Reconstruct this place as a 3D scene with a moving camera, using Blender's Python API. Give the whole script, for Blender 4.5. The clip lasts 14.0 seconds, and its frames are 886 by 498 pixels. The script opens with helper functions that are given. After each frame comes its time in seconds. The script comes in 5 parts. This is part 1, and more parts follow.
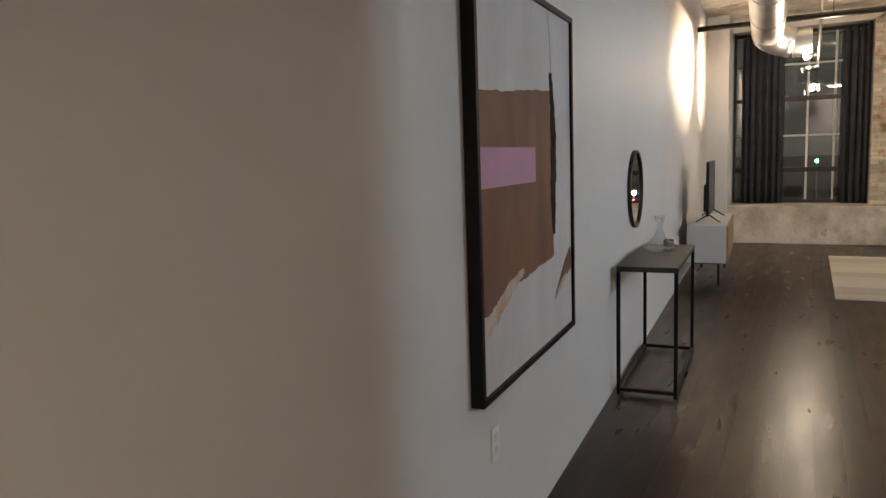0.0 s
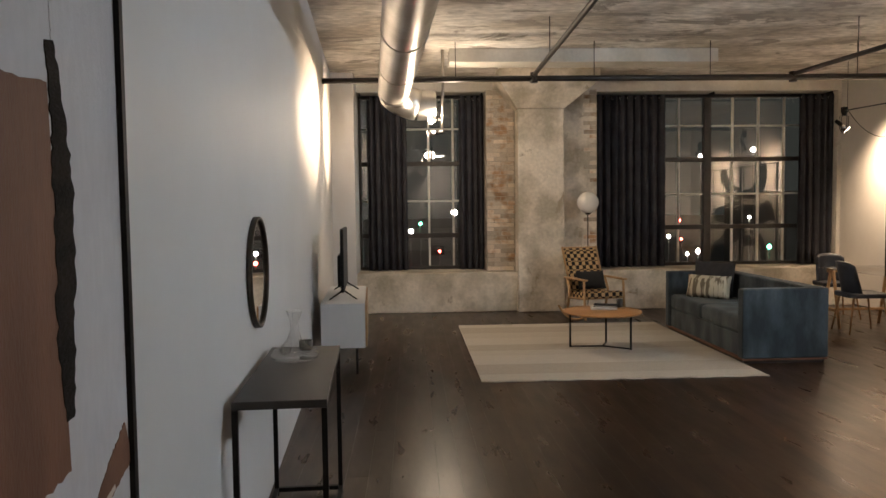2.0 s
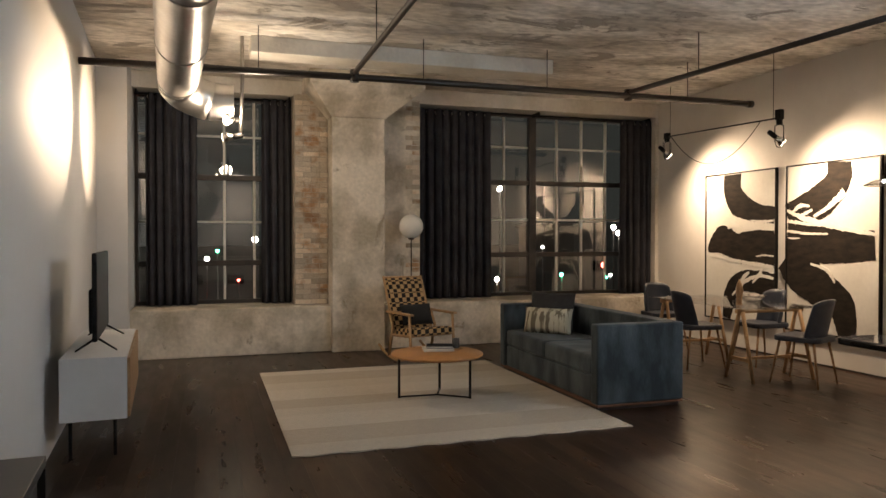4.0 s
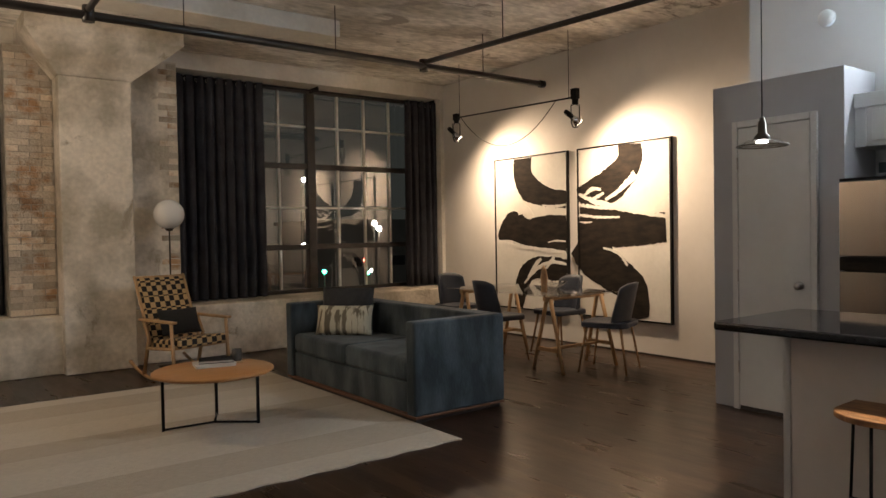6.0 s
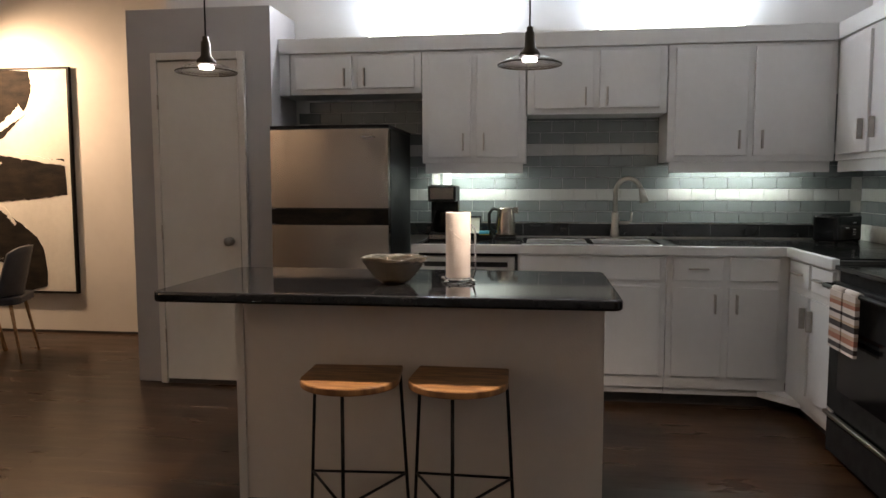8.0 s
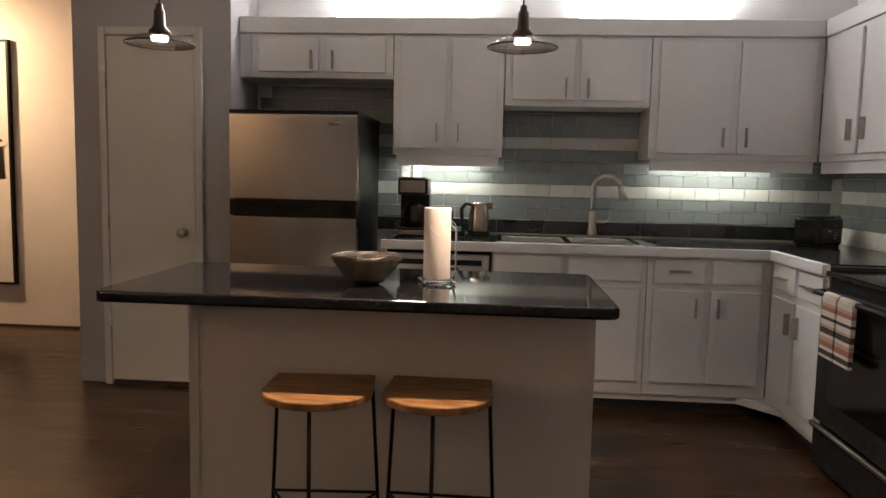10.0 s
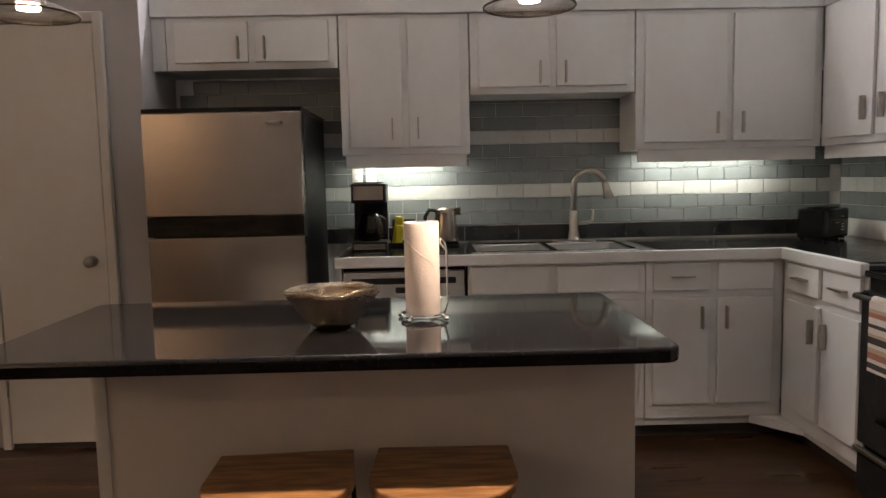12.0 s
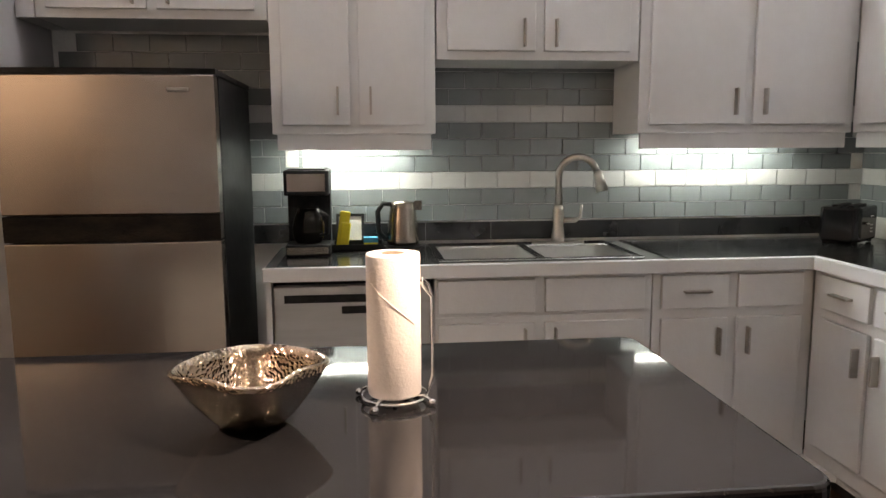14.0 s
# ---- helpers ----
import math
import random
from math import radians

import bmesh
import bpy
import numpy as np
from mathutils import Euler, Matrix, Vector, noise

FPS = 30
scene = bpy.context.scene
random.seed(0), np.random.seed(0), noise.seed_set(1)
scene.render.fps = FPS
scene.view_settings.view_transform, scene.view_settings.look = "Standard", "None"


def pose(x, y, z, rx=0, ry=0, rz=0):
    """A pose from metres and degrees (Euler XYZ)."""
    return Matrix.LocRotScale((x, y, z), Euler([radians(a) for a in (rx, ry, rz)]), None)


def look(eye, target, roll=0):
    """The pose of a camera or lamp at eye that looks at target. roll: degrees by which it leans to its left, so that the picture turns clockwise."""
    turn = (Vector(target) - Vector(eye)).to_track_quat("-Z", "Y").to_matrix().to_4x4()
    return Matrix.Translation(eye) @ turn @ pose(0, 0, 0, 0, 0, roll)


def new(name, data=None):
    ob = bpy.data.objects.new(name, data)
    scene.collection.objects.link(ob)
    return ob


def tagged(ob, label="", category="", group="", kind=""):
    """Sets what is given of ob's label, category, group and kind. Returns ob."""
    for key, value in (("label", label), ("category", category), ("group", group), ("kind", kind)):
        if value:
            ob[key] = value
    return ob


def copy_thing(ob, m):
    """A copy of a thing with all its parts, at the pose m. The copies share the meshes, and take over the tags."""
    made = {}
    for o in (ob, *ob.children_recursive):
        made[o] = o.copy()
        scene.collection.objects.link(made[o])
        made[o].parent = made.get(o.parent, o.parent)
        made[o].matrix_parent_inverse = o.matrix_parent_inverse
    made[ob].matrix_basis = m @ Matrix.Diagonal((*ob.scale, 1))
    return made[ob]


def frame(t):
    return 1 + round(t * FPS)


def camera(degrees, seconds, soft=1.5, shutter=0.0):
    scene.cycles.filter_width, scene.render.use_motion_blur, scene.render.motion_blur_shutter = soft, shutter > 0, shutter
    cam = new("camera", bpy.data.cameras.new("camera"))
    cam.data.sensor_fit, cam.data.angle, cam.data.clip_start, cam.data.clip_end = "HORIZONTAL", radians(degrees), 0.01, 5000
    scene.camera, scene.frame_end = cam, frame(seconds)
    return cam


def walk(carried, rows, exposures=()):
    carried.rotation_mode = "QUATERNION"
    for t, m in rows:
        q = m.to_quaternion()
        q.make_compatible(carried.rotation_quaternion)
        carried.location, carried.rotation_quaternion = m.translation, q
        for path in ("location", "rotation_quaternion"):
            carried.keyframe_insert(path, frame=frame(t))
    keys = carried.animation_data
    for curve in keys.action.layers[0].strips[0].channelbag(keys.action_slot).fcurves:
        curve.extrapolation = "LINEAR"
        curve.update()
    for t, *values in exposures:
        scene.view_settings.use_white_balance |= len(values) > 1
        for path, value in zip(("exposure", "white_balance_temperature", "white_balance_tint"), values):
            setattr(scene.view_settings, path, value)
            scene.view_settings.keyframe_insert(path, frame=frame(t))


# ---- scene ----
cam = camera(63.0, 14.0)
PATH = [
    (0, (0.337, 0.47, 1.485), (-0.562, 2.24, 1.236), -1.9),
    (0.5, (0.145, 0.829, 1.525), (-0.31, 2.758, 1.259), -0.8),
    (1, (0.109, 1.267, 1.55), (-0.216, 3.227, 1.316), -0.9),
    (1.5, (0.02, 1.688, 1.532), (-0.093, 3.681, 1.404), -0.4),
    (2, (-0.003, 2.077, 1.519), (0.085, 4.072, 1.411), -0.7),
    (2.5, (0.049, 2.434, 1.527), (0.174, 4.429, 1.452), -0.8),
    (3, (0.068, 2.786, 1.516), (0.444, 4.75, 1.47), -0.2),
    (5.5, (0.158, 4.429, 1.367), (1.043, 6.221, 1.311), -1.0),
    (6, (0.273, 4.64, 1.356), (1.477, 6.237, 1.311), -1.0),
    (6.5, (0.355, 4.822, 1.362), (1.907, 6.082, 1.321), -1.6),
    (7, (0.535, 4.974, 1.317), (2.33, 5.852, 1.245), -1.9),
    (7.5, (0.743, 5.055, 1.302), (2.669, 5.57, 1.147), -0.8),
    (8, (0.857, 5.189, 1.31), (2.831, 5.451, 1.13), -0.1),
    (10.5, (1.175, 5.349, 1.309), (3.16, 5.491, 1.11), 1.3),
    (11, (1.292, 5.44, 1.319), (3.275, 5.605, 1.116), 0.5),
    (11.5, (1.465, 5.496, 1.309), (3.456, 5.527, 1.117), -1.0),
    (12, (1.702, 5.491, 1.321), (3.692, 5.455, 1.123), -1.2),
    (12.5, (1.939, 5.498, 1.354), (3.927, 5.431, 1.145), -1.2),
    (13, (2.204, 5.546, 1.388), (4.185, 5.397, 1.156), -0.8),
    (13.5, (2.386, 5.596, 1.416), (4.351, 5.342, 1.14), -0.6),
    (14, (2.464, 5.562, 1.387), (4.434, 5.353, 1.107), -0.3),
]
EXPOSURES = [(0.0, 0.95, 6400, 11), (1.2, 0.90, 6400, 11), (3.0, 0.48, 6500, 11), (5.5, 0.45, 6500, 10), (7.0, 0.10, 6200, 15), (8.0, 0.30, 7200, 18), (10.5, 0.28, 8000, 23), (12.2, 0.36, 8000, 24), (13.0, 0.80, 7800, 23), (13.5, 0.93, 7600, 23), (14.0, 0.95, 7600, 22)]
walk(cam, [(t, look(eye, target, roll)) for t, eye, target, roll in PATH], EXPOSURES)

# ---- world and light ----
world = bpy.data.worlds.new("night")
scene.world = world
world.use_nodes = True
world.node_tree.nodes["Background"].inputs["Color"].default_value = (0.36, 0.38, 0.33, 1)
world.node_tree.nodes["Background"].inputs["Strength"].default_value = 0.06

WARM, COOL = (1.0, 0.73, 0.48), (0.62, 0.80, 1.0)


def lamp(name, kind, m, power, colour, size=0.1, size_y=None, cone=60, blend=0.6):
    data = bpy.data.lights.new(name, kind)
    data.energy, data.color = power, colour
    if kind == "AREA":
        data.shape, data.size, data.size_y = "RECTANGLE", size, size_y or size
    else:
        data.shadow_soft_size = size
    if kind == "SPOT":
        data.spot_size, data.spot_blend = radians(cone), blend
    ob = new(name, data)
    ob.matrix_world = m
    return ob


DOWN, UP = pose(0, 0, 0), pose(0, 0, 0, 180)
# tubes on top of the wall cabinets, washing wall and ceiling
for y0 in (5.88, 4.38):
    lamp("uplight", "AREA", pose(5.64, y0, 2.30) @ UP, 19, COOL, 0.05, 0.75)
# tubes under the wall cabinets
for y0, w in ((5.62, 0.42), (3.98, 0.66)):
    lamp("cabinet_light", "AREA", pose(5.66, y0, 1.425) @ DOWN, 2.7, (0.80, 1.0, 0.93), 0.04, w)
# pendant bulbs
for y0 in (6.47, 5.228):
    lamp("pendant_light", "SPOT", pose(3.56, y0, 1.748) @ DOWN, 66, (1.0, 0.84, 0.68), 0.025, cone=118, blend=0.7)
# picture spots on the art wall
lamp("art_light", "SPOT", look((6.09, 11.93, 2.50), (6.70, 11.50, 1.65)), 114, WARM, 0.05, cone=168, blend=1.0)
lamp("art_light", "SPOT", look((6.09, 9.89, 2.43), (6.70, 9.50, 1.65)), 132, WARM, 0.05, cone=168, blend=1.0)
# two heads at the end of the duct, turned to the long wall
lamp("wall_light", "SPOT", look((0.22, 11.06, 2.61), (-0.97, 9.65, 2.50)), 300, WARM, 0.03, cone=48, blend=0.7)
lamp("wall_light", "SPOT", look((0.20, 11.14, 2.445), (-1.08, 11.55, 2.55)), 190, WARM, 0.03, cone=66, blend=0.7)
# their bare bulbs also throw light into the room
lamp("bulb_light", "POINT", pose(0.37, 11.03, 2.56), 36, (1.0, 0.80, 0.58), 0.10)
# cool fill for the long wall, added at a white box high on the kitchen wall
lamp("wall_box_fill", "AREA", pose(5.70, 5.92, 2.93, 0, 90, 0), 54, (0.80, 0.90, 1.0), 0.12, 0.22)
# unseen warm lamp added at the hall's entrance end to brighten the near wall
lamp("hall_fill_light", "AREA", pose(1.00, -0.9, 3.405) @ DOWN, 31, (1.0, 0.80, 0.62), 0.4, 0.4)


# ---- materials ----
def shader(name, base, rough=0.5, metal=0.0, second=None, scale=6.0, detail=6.0, sharp=(0.35, 0.65), bump=0.0, bump_scale=40.0,
           stretch=(1, 1, 1), spec=0.5, varied=0.0, rough_var=0.0, coat=0.0, fine=0.06):
    """A surface: base colour mixed with a second by noise, fine grain, relief and varied gloss, in object metres."""
    m = bpy.data.materials.new(name)
    m.use_nodes = True
    nt = m.node_tree
    b = nt.nodes["Principled BSDF"]
    N, K = nt.nodes.new, nt.links.new
    geo, mapping = N("ShaderNodeNewGeometry"), N("ShaderNodeMapping")
    mapping.inputs["Scale"].default_value = stretch
    K(geo.outputs["Position"], mapping.inputs["Vector"])
    n1, n2 = N("ShaderNodeTexNoise"), N("ShaderNodeTexNoise")
    for n, s in ((n1, scale), (n2, scale * 9)):
        n.inputs["Scale"].default_value, n.inputs["Detail"].default_value = s, detail
        K(mapping.outputs["Vector"], n.inputs["Vector"])
    ramp = N("ShaderNodeMapRange")
    ramp.inputs["From Min"].default_value, ramp.inputs["From Max"].default_value = sharp
    K(n1.outputs["Fac"], ramp.inputs["Value"])
    mix = N("ShaderNodeMix")
    mix.data_type = "RGBA"
    second = second or tuple(c * 0.9 for c in base)
    mix.inputs["A"].default_value, mix.inputs["B"].default_value = (*base, 1), (*second, 1)
    K(ramp.outputs["Result"], mix.inputs["Factor"])
    grain = N("ShaderNodeMapRange")
    grain.inputs["To Min"].default_value, grain.inputs["To Max"].default_value = 1 - fine * 2, 1 + fine * 2
    K(n2.outputs["Fac"], grain.inputs["Value"])
    mul = N("ShaderNodeVectorMath")
    mul.operation = "SCALE"
    K(mix.outputs["Result"], mul.inputs[0])
    K(grain.outputs["Result"], mul.inputs["Scale"])
    out = mul.outputs["Vector"]
    if varied:
        info, rng, mul2 = N("ShaderNodeObjectInfo"), N("ShaderNodeMapRange"), N("ShaderNodeVectorMath")
        rng.inputs["To Min"].default_value, rng.inputs["To Max"].default_value = 1 - varied, 1 + varied
        mul2.operation = "SCALE"
        K(info.outputs["Random"], rng.inputs["Value"])
        K(out, mul2.inputs[0])
        K(rng.outputs["Result"], mul2.inputs["Scale"])
        out = mul2.outputs["Vector"]
    K(out, b.inputs["Base Color"])
    b.inputs["Roughness"].default_value, b.inputs["Metallic"].default_value = rough, metal
    b.inputs["Specular IOR Level"].default_value, b.inputs["Coat Weight"].default_value = spec, coat
    if rough_var:
        r = N("ShaderNodeMapRange")
        r.inputs["To Min"].default_value, r.inputs["To Max"].default_value = rough - rough_var, rough + rough_var
        K(n1.outputs["Fac"], r.inputs["Value"])
        K(r.outputs["Result"], b.inputs["Roughness"])
    if bump:
        n3, bp = N("ShaderNodeTexNoise"), N("ShaderNodeBump")
        n3.inputs["Scale"].default_value, n3.inputs["Detail"].default_value = bump_scale, 8
        K(mapping.outputs["Vector"], n3.inputs["Vector"])
        K(n3.outputs["Fac"], bp.inputs["Height"])
        bp.inputs["Strength"].default_value, bp.inputs["Distance"].default_value = bump, 0.02
        K(bp.outputs["Normal"], b.inputs["Normal"])
    return m


def glow(name, colour, strength):
    m = bpy.data.materials.new(name)
    m.use_nodes = True
    b = m.node_tree.nodes["Principled BSDF"]
    b.inputs["Base Color"].default_value = (0.02, 0.02, 0.02, 1)
    b.inputs["Emission Color"].default_value, b.inputs["Emission Strength"].default_value = (*colour, 1), strength
    return m


def glass(name, colour=(1, 1, 1), rough=0.0, ior=1.45):
    m = bpy.data.materials.new(name)
    m.use_nodes = True
    b = m.node_tree.nodes["Principled BSDF"]
    b.inputs["Base Color"].default_value = (*colour, 1)
    b.inputs["Roughness"].default_value, b.inputs["IOR"].default_value, b.inputs["Transmission Weight"].default_value = rough, ior, 1.0
    return m


def thin_glass(name, head_on):
    """A thin clear sheet with a mirror image that grows towards grazing angles."""
    m = bpy.data.materials.new(name)
    m.use_nodes = True
    nt = m.node_tree
    nt.nodes.clear()
    N, K = nt.nodes.new, nt.links.new
    out, mix, clear, mirror, weight = N("ShaderNodeOutputMaterial"), N("ShaderNodeMixShader"), N("ShaderNodeBsdfTransparent"), N("ShaderNodeBsdfGlossy"), N("ShaderNodeLayerWeight")
    power, rng = N("ShaderNodeMath"), N("ShaderNodeMapRange")
    weight.inputs["Blend"].default_value = 0.5
    power.operation, power.inputs[1].default_value = "POWER", 4.0
    rng.inputs["To Min"].default_value, rng.inputs["To Max"].default_value = head_on, 0.85
    mirror.inputs["Roughness"].default_value = 0.012
    K(weight.outputs["Facing"], power.inputs[0])
    K(power.outputs["Value"], rng.inputs["Value"])
    K(rng.outputs["Result"], mix.inputs["Fac"])
    K(clear.outputs["BSDF"], mix.inputs[1])
    K(mirror.outputs["BSDF"], mix.inputs[2])
    K(mix.outputs["Shader"], out.inputs["Surface"])
    return m


PAINT = shader("wall_paint", (0.66, 0.65, 0.64), 0.55, second=(0.62, 0.61, 0.60), scale=0.9, bump=0.025, bump_scale=160, fine=0.01)
PAINT_EAST = shader("cream_wall_paint", (0.74, 0.70, 0.65), 0.6, second=(0.68, 0.64, 0.59), scale=1.4, bump=0.12, bump_scale=120, fine=0.02)
PAINT_GREY = shader("grey_wall_paint", (0.40, 0.39, 0.40), 0.6, second=(0.36, 0.35, 0.36), scale=1.2, bump=0.06, bump_scale=140, fine=0.02)
CONCRETE = shader("concrete", (0.74, 0.67, 0.57), 0.85, second=(0.44, 0.385, 0.30), scale=2.4, detail=14, sharp=(0.42, 0.62), bump=0.5, bump_scale=14, fine=0.14)
CEIL = shader("rough_concrete_ceiling", (0.86, 0.82, 0.76), 0.9, second=(0.56, 0.51, 0.44), scale=1.1, detail=15, sharp=(0.44, 0.60), bump=1.0, bump_scale=9, stretch=(0.8, 1.6, 1), fine=0.30)


def flaking(m, scale, stretch, colour, sharp, depth):
    """Breaks a surface open in ragged darker flakes with their own relief."""
    nt = m.node_tree
    N, K = nt.nodes.new, nt.links.new
    b = nt.nodes["Principled BSDF"]
    geo, mapping, noise, mask, mix, relief = N("ShaderNodeNewGeometry"), N("ShaderNodeMapping"), N("ShaderNodeTexNoise"), N("ShaderNodeMapRange"), N("ShaderNodeMix"), N("ShaderNodeBump")
    mapping.inputs["Scale"].default_value = stretch
    noise.inputs["Scale"].default_value, noise.inputs["Detail"].default_value, noise.inputs["Roughness"].default_value = scale, 15, 0.68
    noise.inputs["Distortion"].default_value = 0.6
    mask.inputs["From Min"].default_value, mask.inputs["From Max"].default_value = sharp
    K(geo.outputs["Position"], mapping.inputs["Vector"])
    K(mapping.outputs["Vector"], noise.inputs["Vector"])
    K(noise.outputs["Fac"], mask.inputs["Value"])
    mix.data_type = "RGBA"
    K(b.inputs["Base Color"].links[0].from_socket, mix.inputs["A"])
    mix.inputs["B"].default_value = (*colour, 1)
    K(mask.outputs["Result"], mix.inputs["Factor"])
    K(mix.outputs["Result"], b.inputs["Base Color"])
    relief.invert = True
    relief.inputs["Strength"].default_value, relief.inputs["Distance"].default_value = 1.0, depth
    K(mask.outputs["Result"], relief.inputs["Height"])
    if b.inputs["Normal"].links:
        K(b.inputs["Normal"].links[0].from_socket, relief.inputs["Normal"])
    K(relief.outputs["Normal"], b.inputs["Normal"])


flaking(CEIL, 1.7, (0.7, 1.5, 1), (0.44, 0.40, 0.35), (0.56, 0.60), 0.012)
flaking(CONCRETE, 2.6, (1, 1, 0.8), (0.36, 0.30, 0.22), (0.60, 0.68), 0.006)
BRICK = shader("old_brick", (0.58, 0.50, 0.40), 0.9, second=(0.40, 0.24, 0.13), scale=6, sharp=(0.50, 0.66), bump=0.8, bump_scale=45, varied=0.30, fine=0.12)
MORTAR = shader("mortar", (0.54, 0.48, 0.40), 0.95, second=(0.30, 0.27, 0.22), scale=9, bump=0.6, bump_scale=60, fine=0.14)
PLASTER = shader("plaster", (0.74, 0.70, 0.63), 0.85, second=(0.60, 0.56, 0.49), scale=2.5, bump=0.25, bump_scale=30, fine=0.06)
FLOOR = shader("dark_stained_floorboards", (0.046, 0.022, 0.010), 0.30, second=(0.017, 0.0085, 0.005), scale=2.2, detail=8, sharp=(0.30, 0.70), stretch=(4, 0.8, 1), bump=0.06, bump_scale=7, varied=0.34, rough_var=0.10, fine=0.16, spec=0.34)
BLACK = shader("black_steel", (0.007, 0.0065, 0.0065), 0.45, second=(0.012, 0.011, 0.010), scale=14, spec=0.16, fine=0.05)
PIPE = shader("black_iron_pipe", (0.013, 0.010, 0.008), 0.4, second=(0.026, 0.018, 0.013), scale=9, bump=0.1, fine=0.1)
DUCT = shader("galvanised_duct", (0.62, 0.61, 0.59), 0.36, 1.0, second=(0.48, 0.47, 0.45), scale=3, bump=0.16, bump_scale=9, rough_var=0.09, fine=0.05)
STEEL = shader("brushed_stainless_steel", (0.36, 0.31, 0.265), 0.25, 1.0, second=(0.34, 0.292, 0.25), scale=3, stretch=(1, 1, 12), fine=0.005)
SINKSTEEL = shader("satin_sink_steel", (0.60, 0.58, 0.56), 0.34, 1.0, second=(0.54, 0.52, 0.50), scale=8, fine=0.03)
NICKEL = shader("brushed_nickel", (0.44, 0.41, 0.375), 0.30, 1.0, second=(0.37, 0.345, 0.315), scale=20, fine=0.03)
CHROME = shader("chrome", (0.75, 0.75, 0.75), 0.1, 1.0, second=(0.7, 0.7, 0.7), scale=10, fine=0.02)
HAMMERED = shader("hammered_metal", (0.27, 0.215, 0.16), 0.10, 1.0, second=(0.22, 0.175, 0.13), scale=14, fine=0.05)
dents, dent_relief = HAMMERED.node_tree.nodes.new("ShaderNodeTexVoronoi"), HAMMERED.node_tree.nodes.new("ShaderNodeBump")
dents.inputs["Scale"].default_value = 140.0
dent_relief.inputs["Strength"].default_value, dent_relief.inputs["Distance"].default_value = 0.45, 0.004
HAMMERED.node_tree.links.new(HAMMERED.node_tree.nodes["Geometry"].outputs["Position"], dents.inputs["Vector"])
HAMMERED.node_tree.links.new(dents.outputs["Distance"], dent_relief.inputs["Height"])
HAMMERED.node_tree.links.new(dent_relief.outputs["Normal"], HAMMERED.node_tree.nodes["Principled BSDF"].inputs["Normal"])
CABINET = shader("white_cabinet_paint", (0.68, 0.68, 0.68), 0.42, second=(0.63, 0.63, 0.63), scale=2.5, bump=0.05, bump_scale=90, fine=0.02)
DOORWHITE = shader("white_door_paint", (0.60, 0.58, 0.55), 0.45, second=(0.56, 0.54, 0.51), scale=2, bump=0.05, bump_scale=70, fine=0.02)
GRANITE = shader("polished_black_granite", (0.008, 0.008, 0.009), 0.055, second=(0.028, 0.026, 0.025), scale=90, sharp=(0.58, 0.74), spec=0.42, fine=0.1)
BLACKTILE = shader("black_glazed_tile", (0.012, 0.012, 0.013), 0.16, second=(0.02, 0.02, 0.021), scale=9, bump=0.04, bump_scale=20, varied=0.2, fine=0.05)
DARKGROUT = shader("dark_grout", (0.045, 0.045, 0.043), 0.8, second=(0.03, 0.03, 0.03), scale=20, fine=0.08)
DISHGREY = shader("grey_appliance_paint", (0.42, 0.42, 0.41), 0.38, 0.35, second=(0.38, 0.38, 0.37), scale=3, stretch=(1, 1, 10), fine=0.01)
GROUT = shader("grey_grout", (0.76, 0.76, 0.74), 0.9, second=(0.66, 0.66, 0.64), scale=20, fine=0.08)
TILEGREY = shader("grey_glazed_tile", (0.20, 0.22, 0.225), 0.20, second=(0.18, 0.20, 0.205), scale=9, bump=0.05, bump_scale=16, varied=0.05, fine=0.02)
TILEWHITE = shader("white_glazed_tile", (0.54, 0.55, 0.54), 0.2, second=(0.50, 0.51, 0.50), scale=9, bump=0.05, bump_scale=16, varied=0.05, fine=0.02)
# the paler second colour paints the velvet's highlights in as upright streaks
VELVET = shader("blue_grey_velvet", (0.022, 0.032, 0.040), 0.7, second=(0.105, 0.132, 0.146), scale=4.0, stretch=(1.1, 1.1, 0.45), sharp=(0.40, 0.75), bump=0.18, bump_scale=70, spec=0.3, fine=0.12)
VELVET.node_tree.nodes["Principled BSDF"].inputs["Sheen Weight"].default_value = 0.12
NAVY = shader("dark_navy_leather", (0.022, 0.027, 0.042), 0.45, second=(0.03, 0.036, 0.052), scale=12, bump=0.12, bump_scale=110, fine=0.06)
CURTAIN = shader("charcoal_curtain", (0.042, 0.042, 0.048), 0.9, second=(0.058, 0.058, 0.066), scale=5, bump=0.2, bump_scale=220, spec=0.1, fine=0.1)
OAK = shader("oak", (0.40, 0.24, 0.12), 0.45, second=(0.28, 0.155, 0.07), scale=5, stretch=(1, 9, 9), bump=0.08, fine=0.1)
PINE = shader("light_beech", (0.48, 0.30, 0.15), 0.5, second=(0.38, 0.22, 0.10), scale=6, stretch=(6, 6, 0.8), fine=0.08)
ACACIA = shader("warm_acacia", (0.40, 0.20, 0.075), 0.42, second=(0.20, 0.09, 0.035), scale=5, stretch=(8, 1.2, 1), sharp=(0.4, 0.6), fine=0.1)
CUP = shader("dark_ceramic", (0.05, 0.045, 0.04), 0.4)
PAPER = shader("paper_towel", (0.78, 0.72, 0.68), 0.95, second=(0.74, 0.68, 0.64), scale=30, bump=0.10, bump_scale=160, fine=0.03)
CARD = shader("cardboard_core", (0.20, 0.14, 0.10), 0.9)
CANVAS = shader("off_white_canvas", (0.72, 0.69, 0.63), 0.8, second=(0.64, 0.61, 0.55), scale=2.4, bump=0.2, bump_scale=120, fine=0.04)
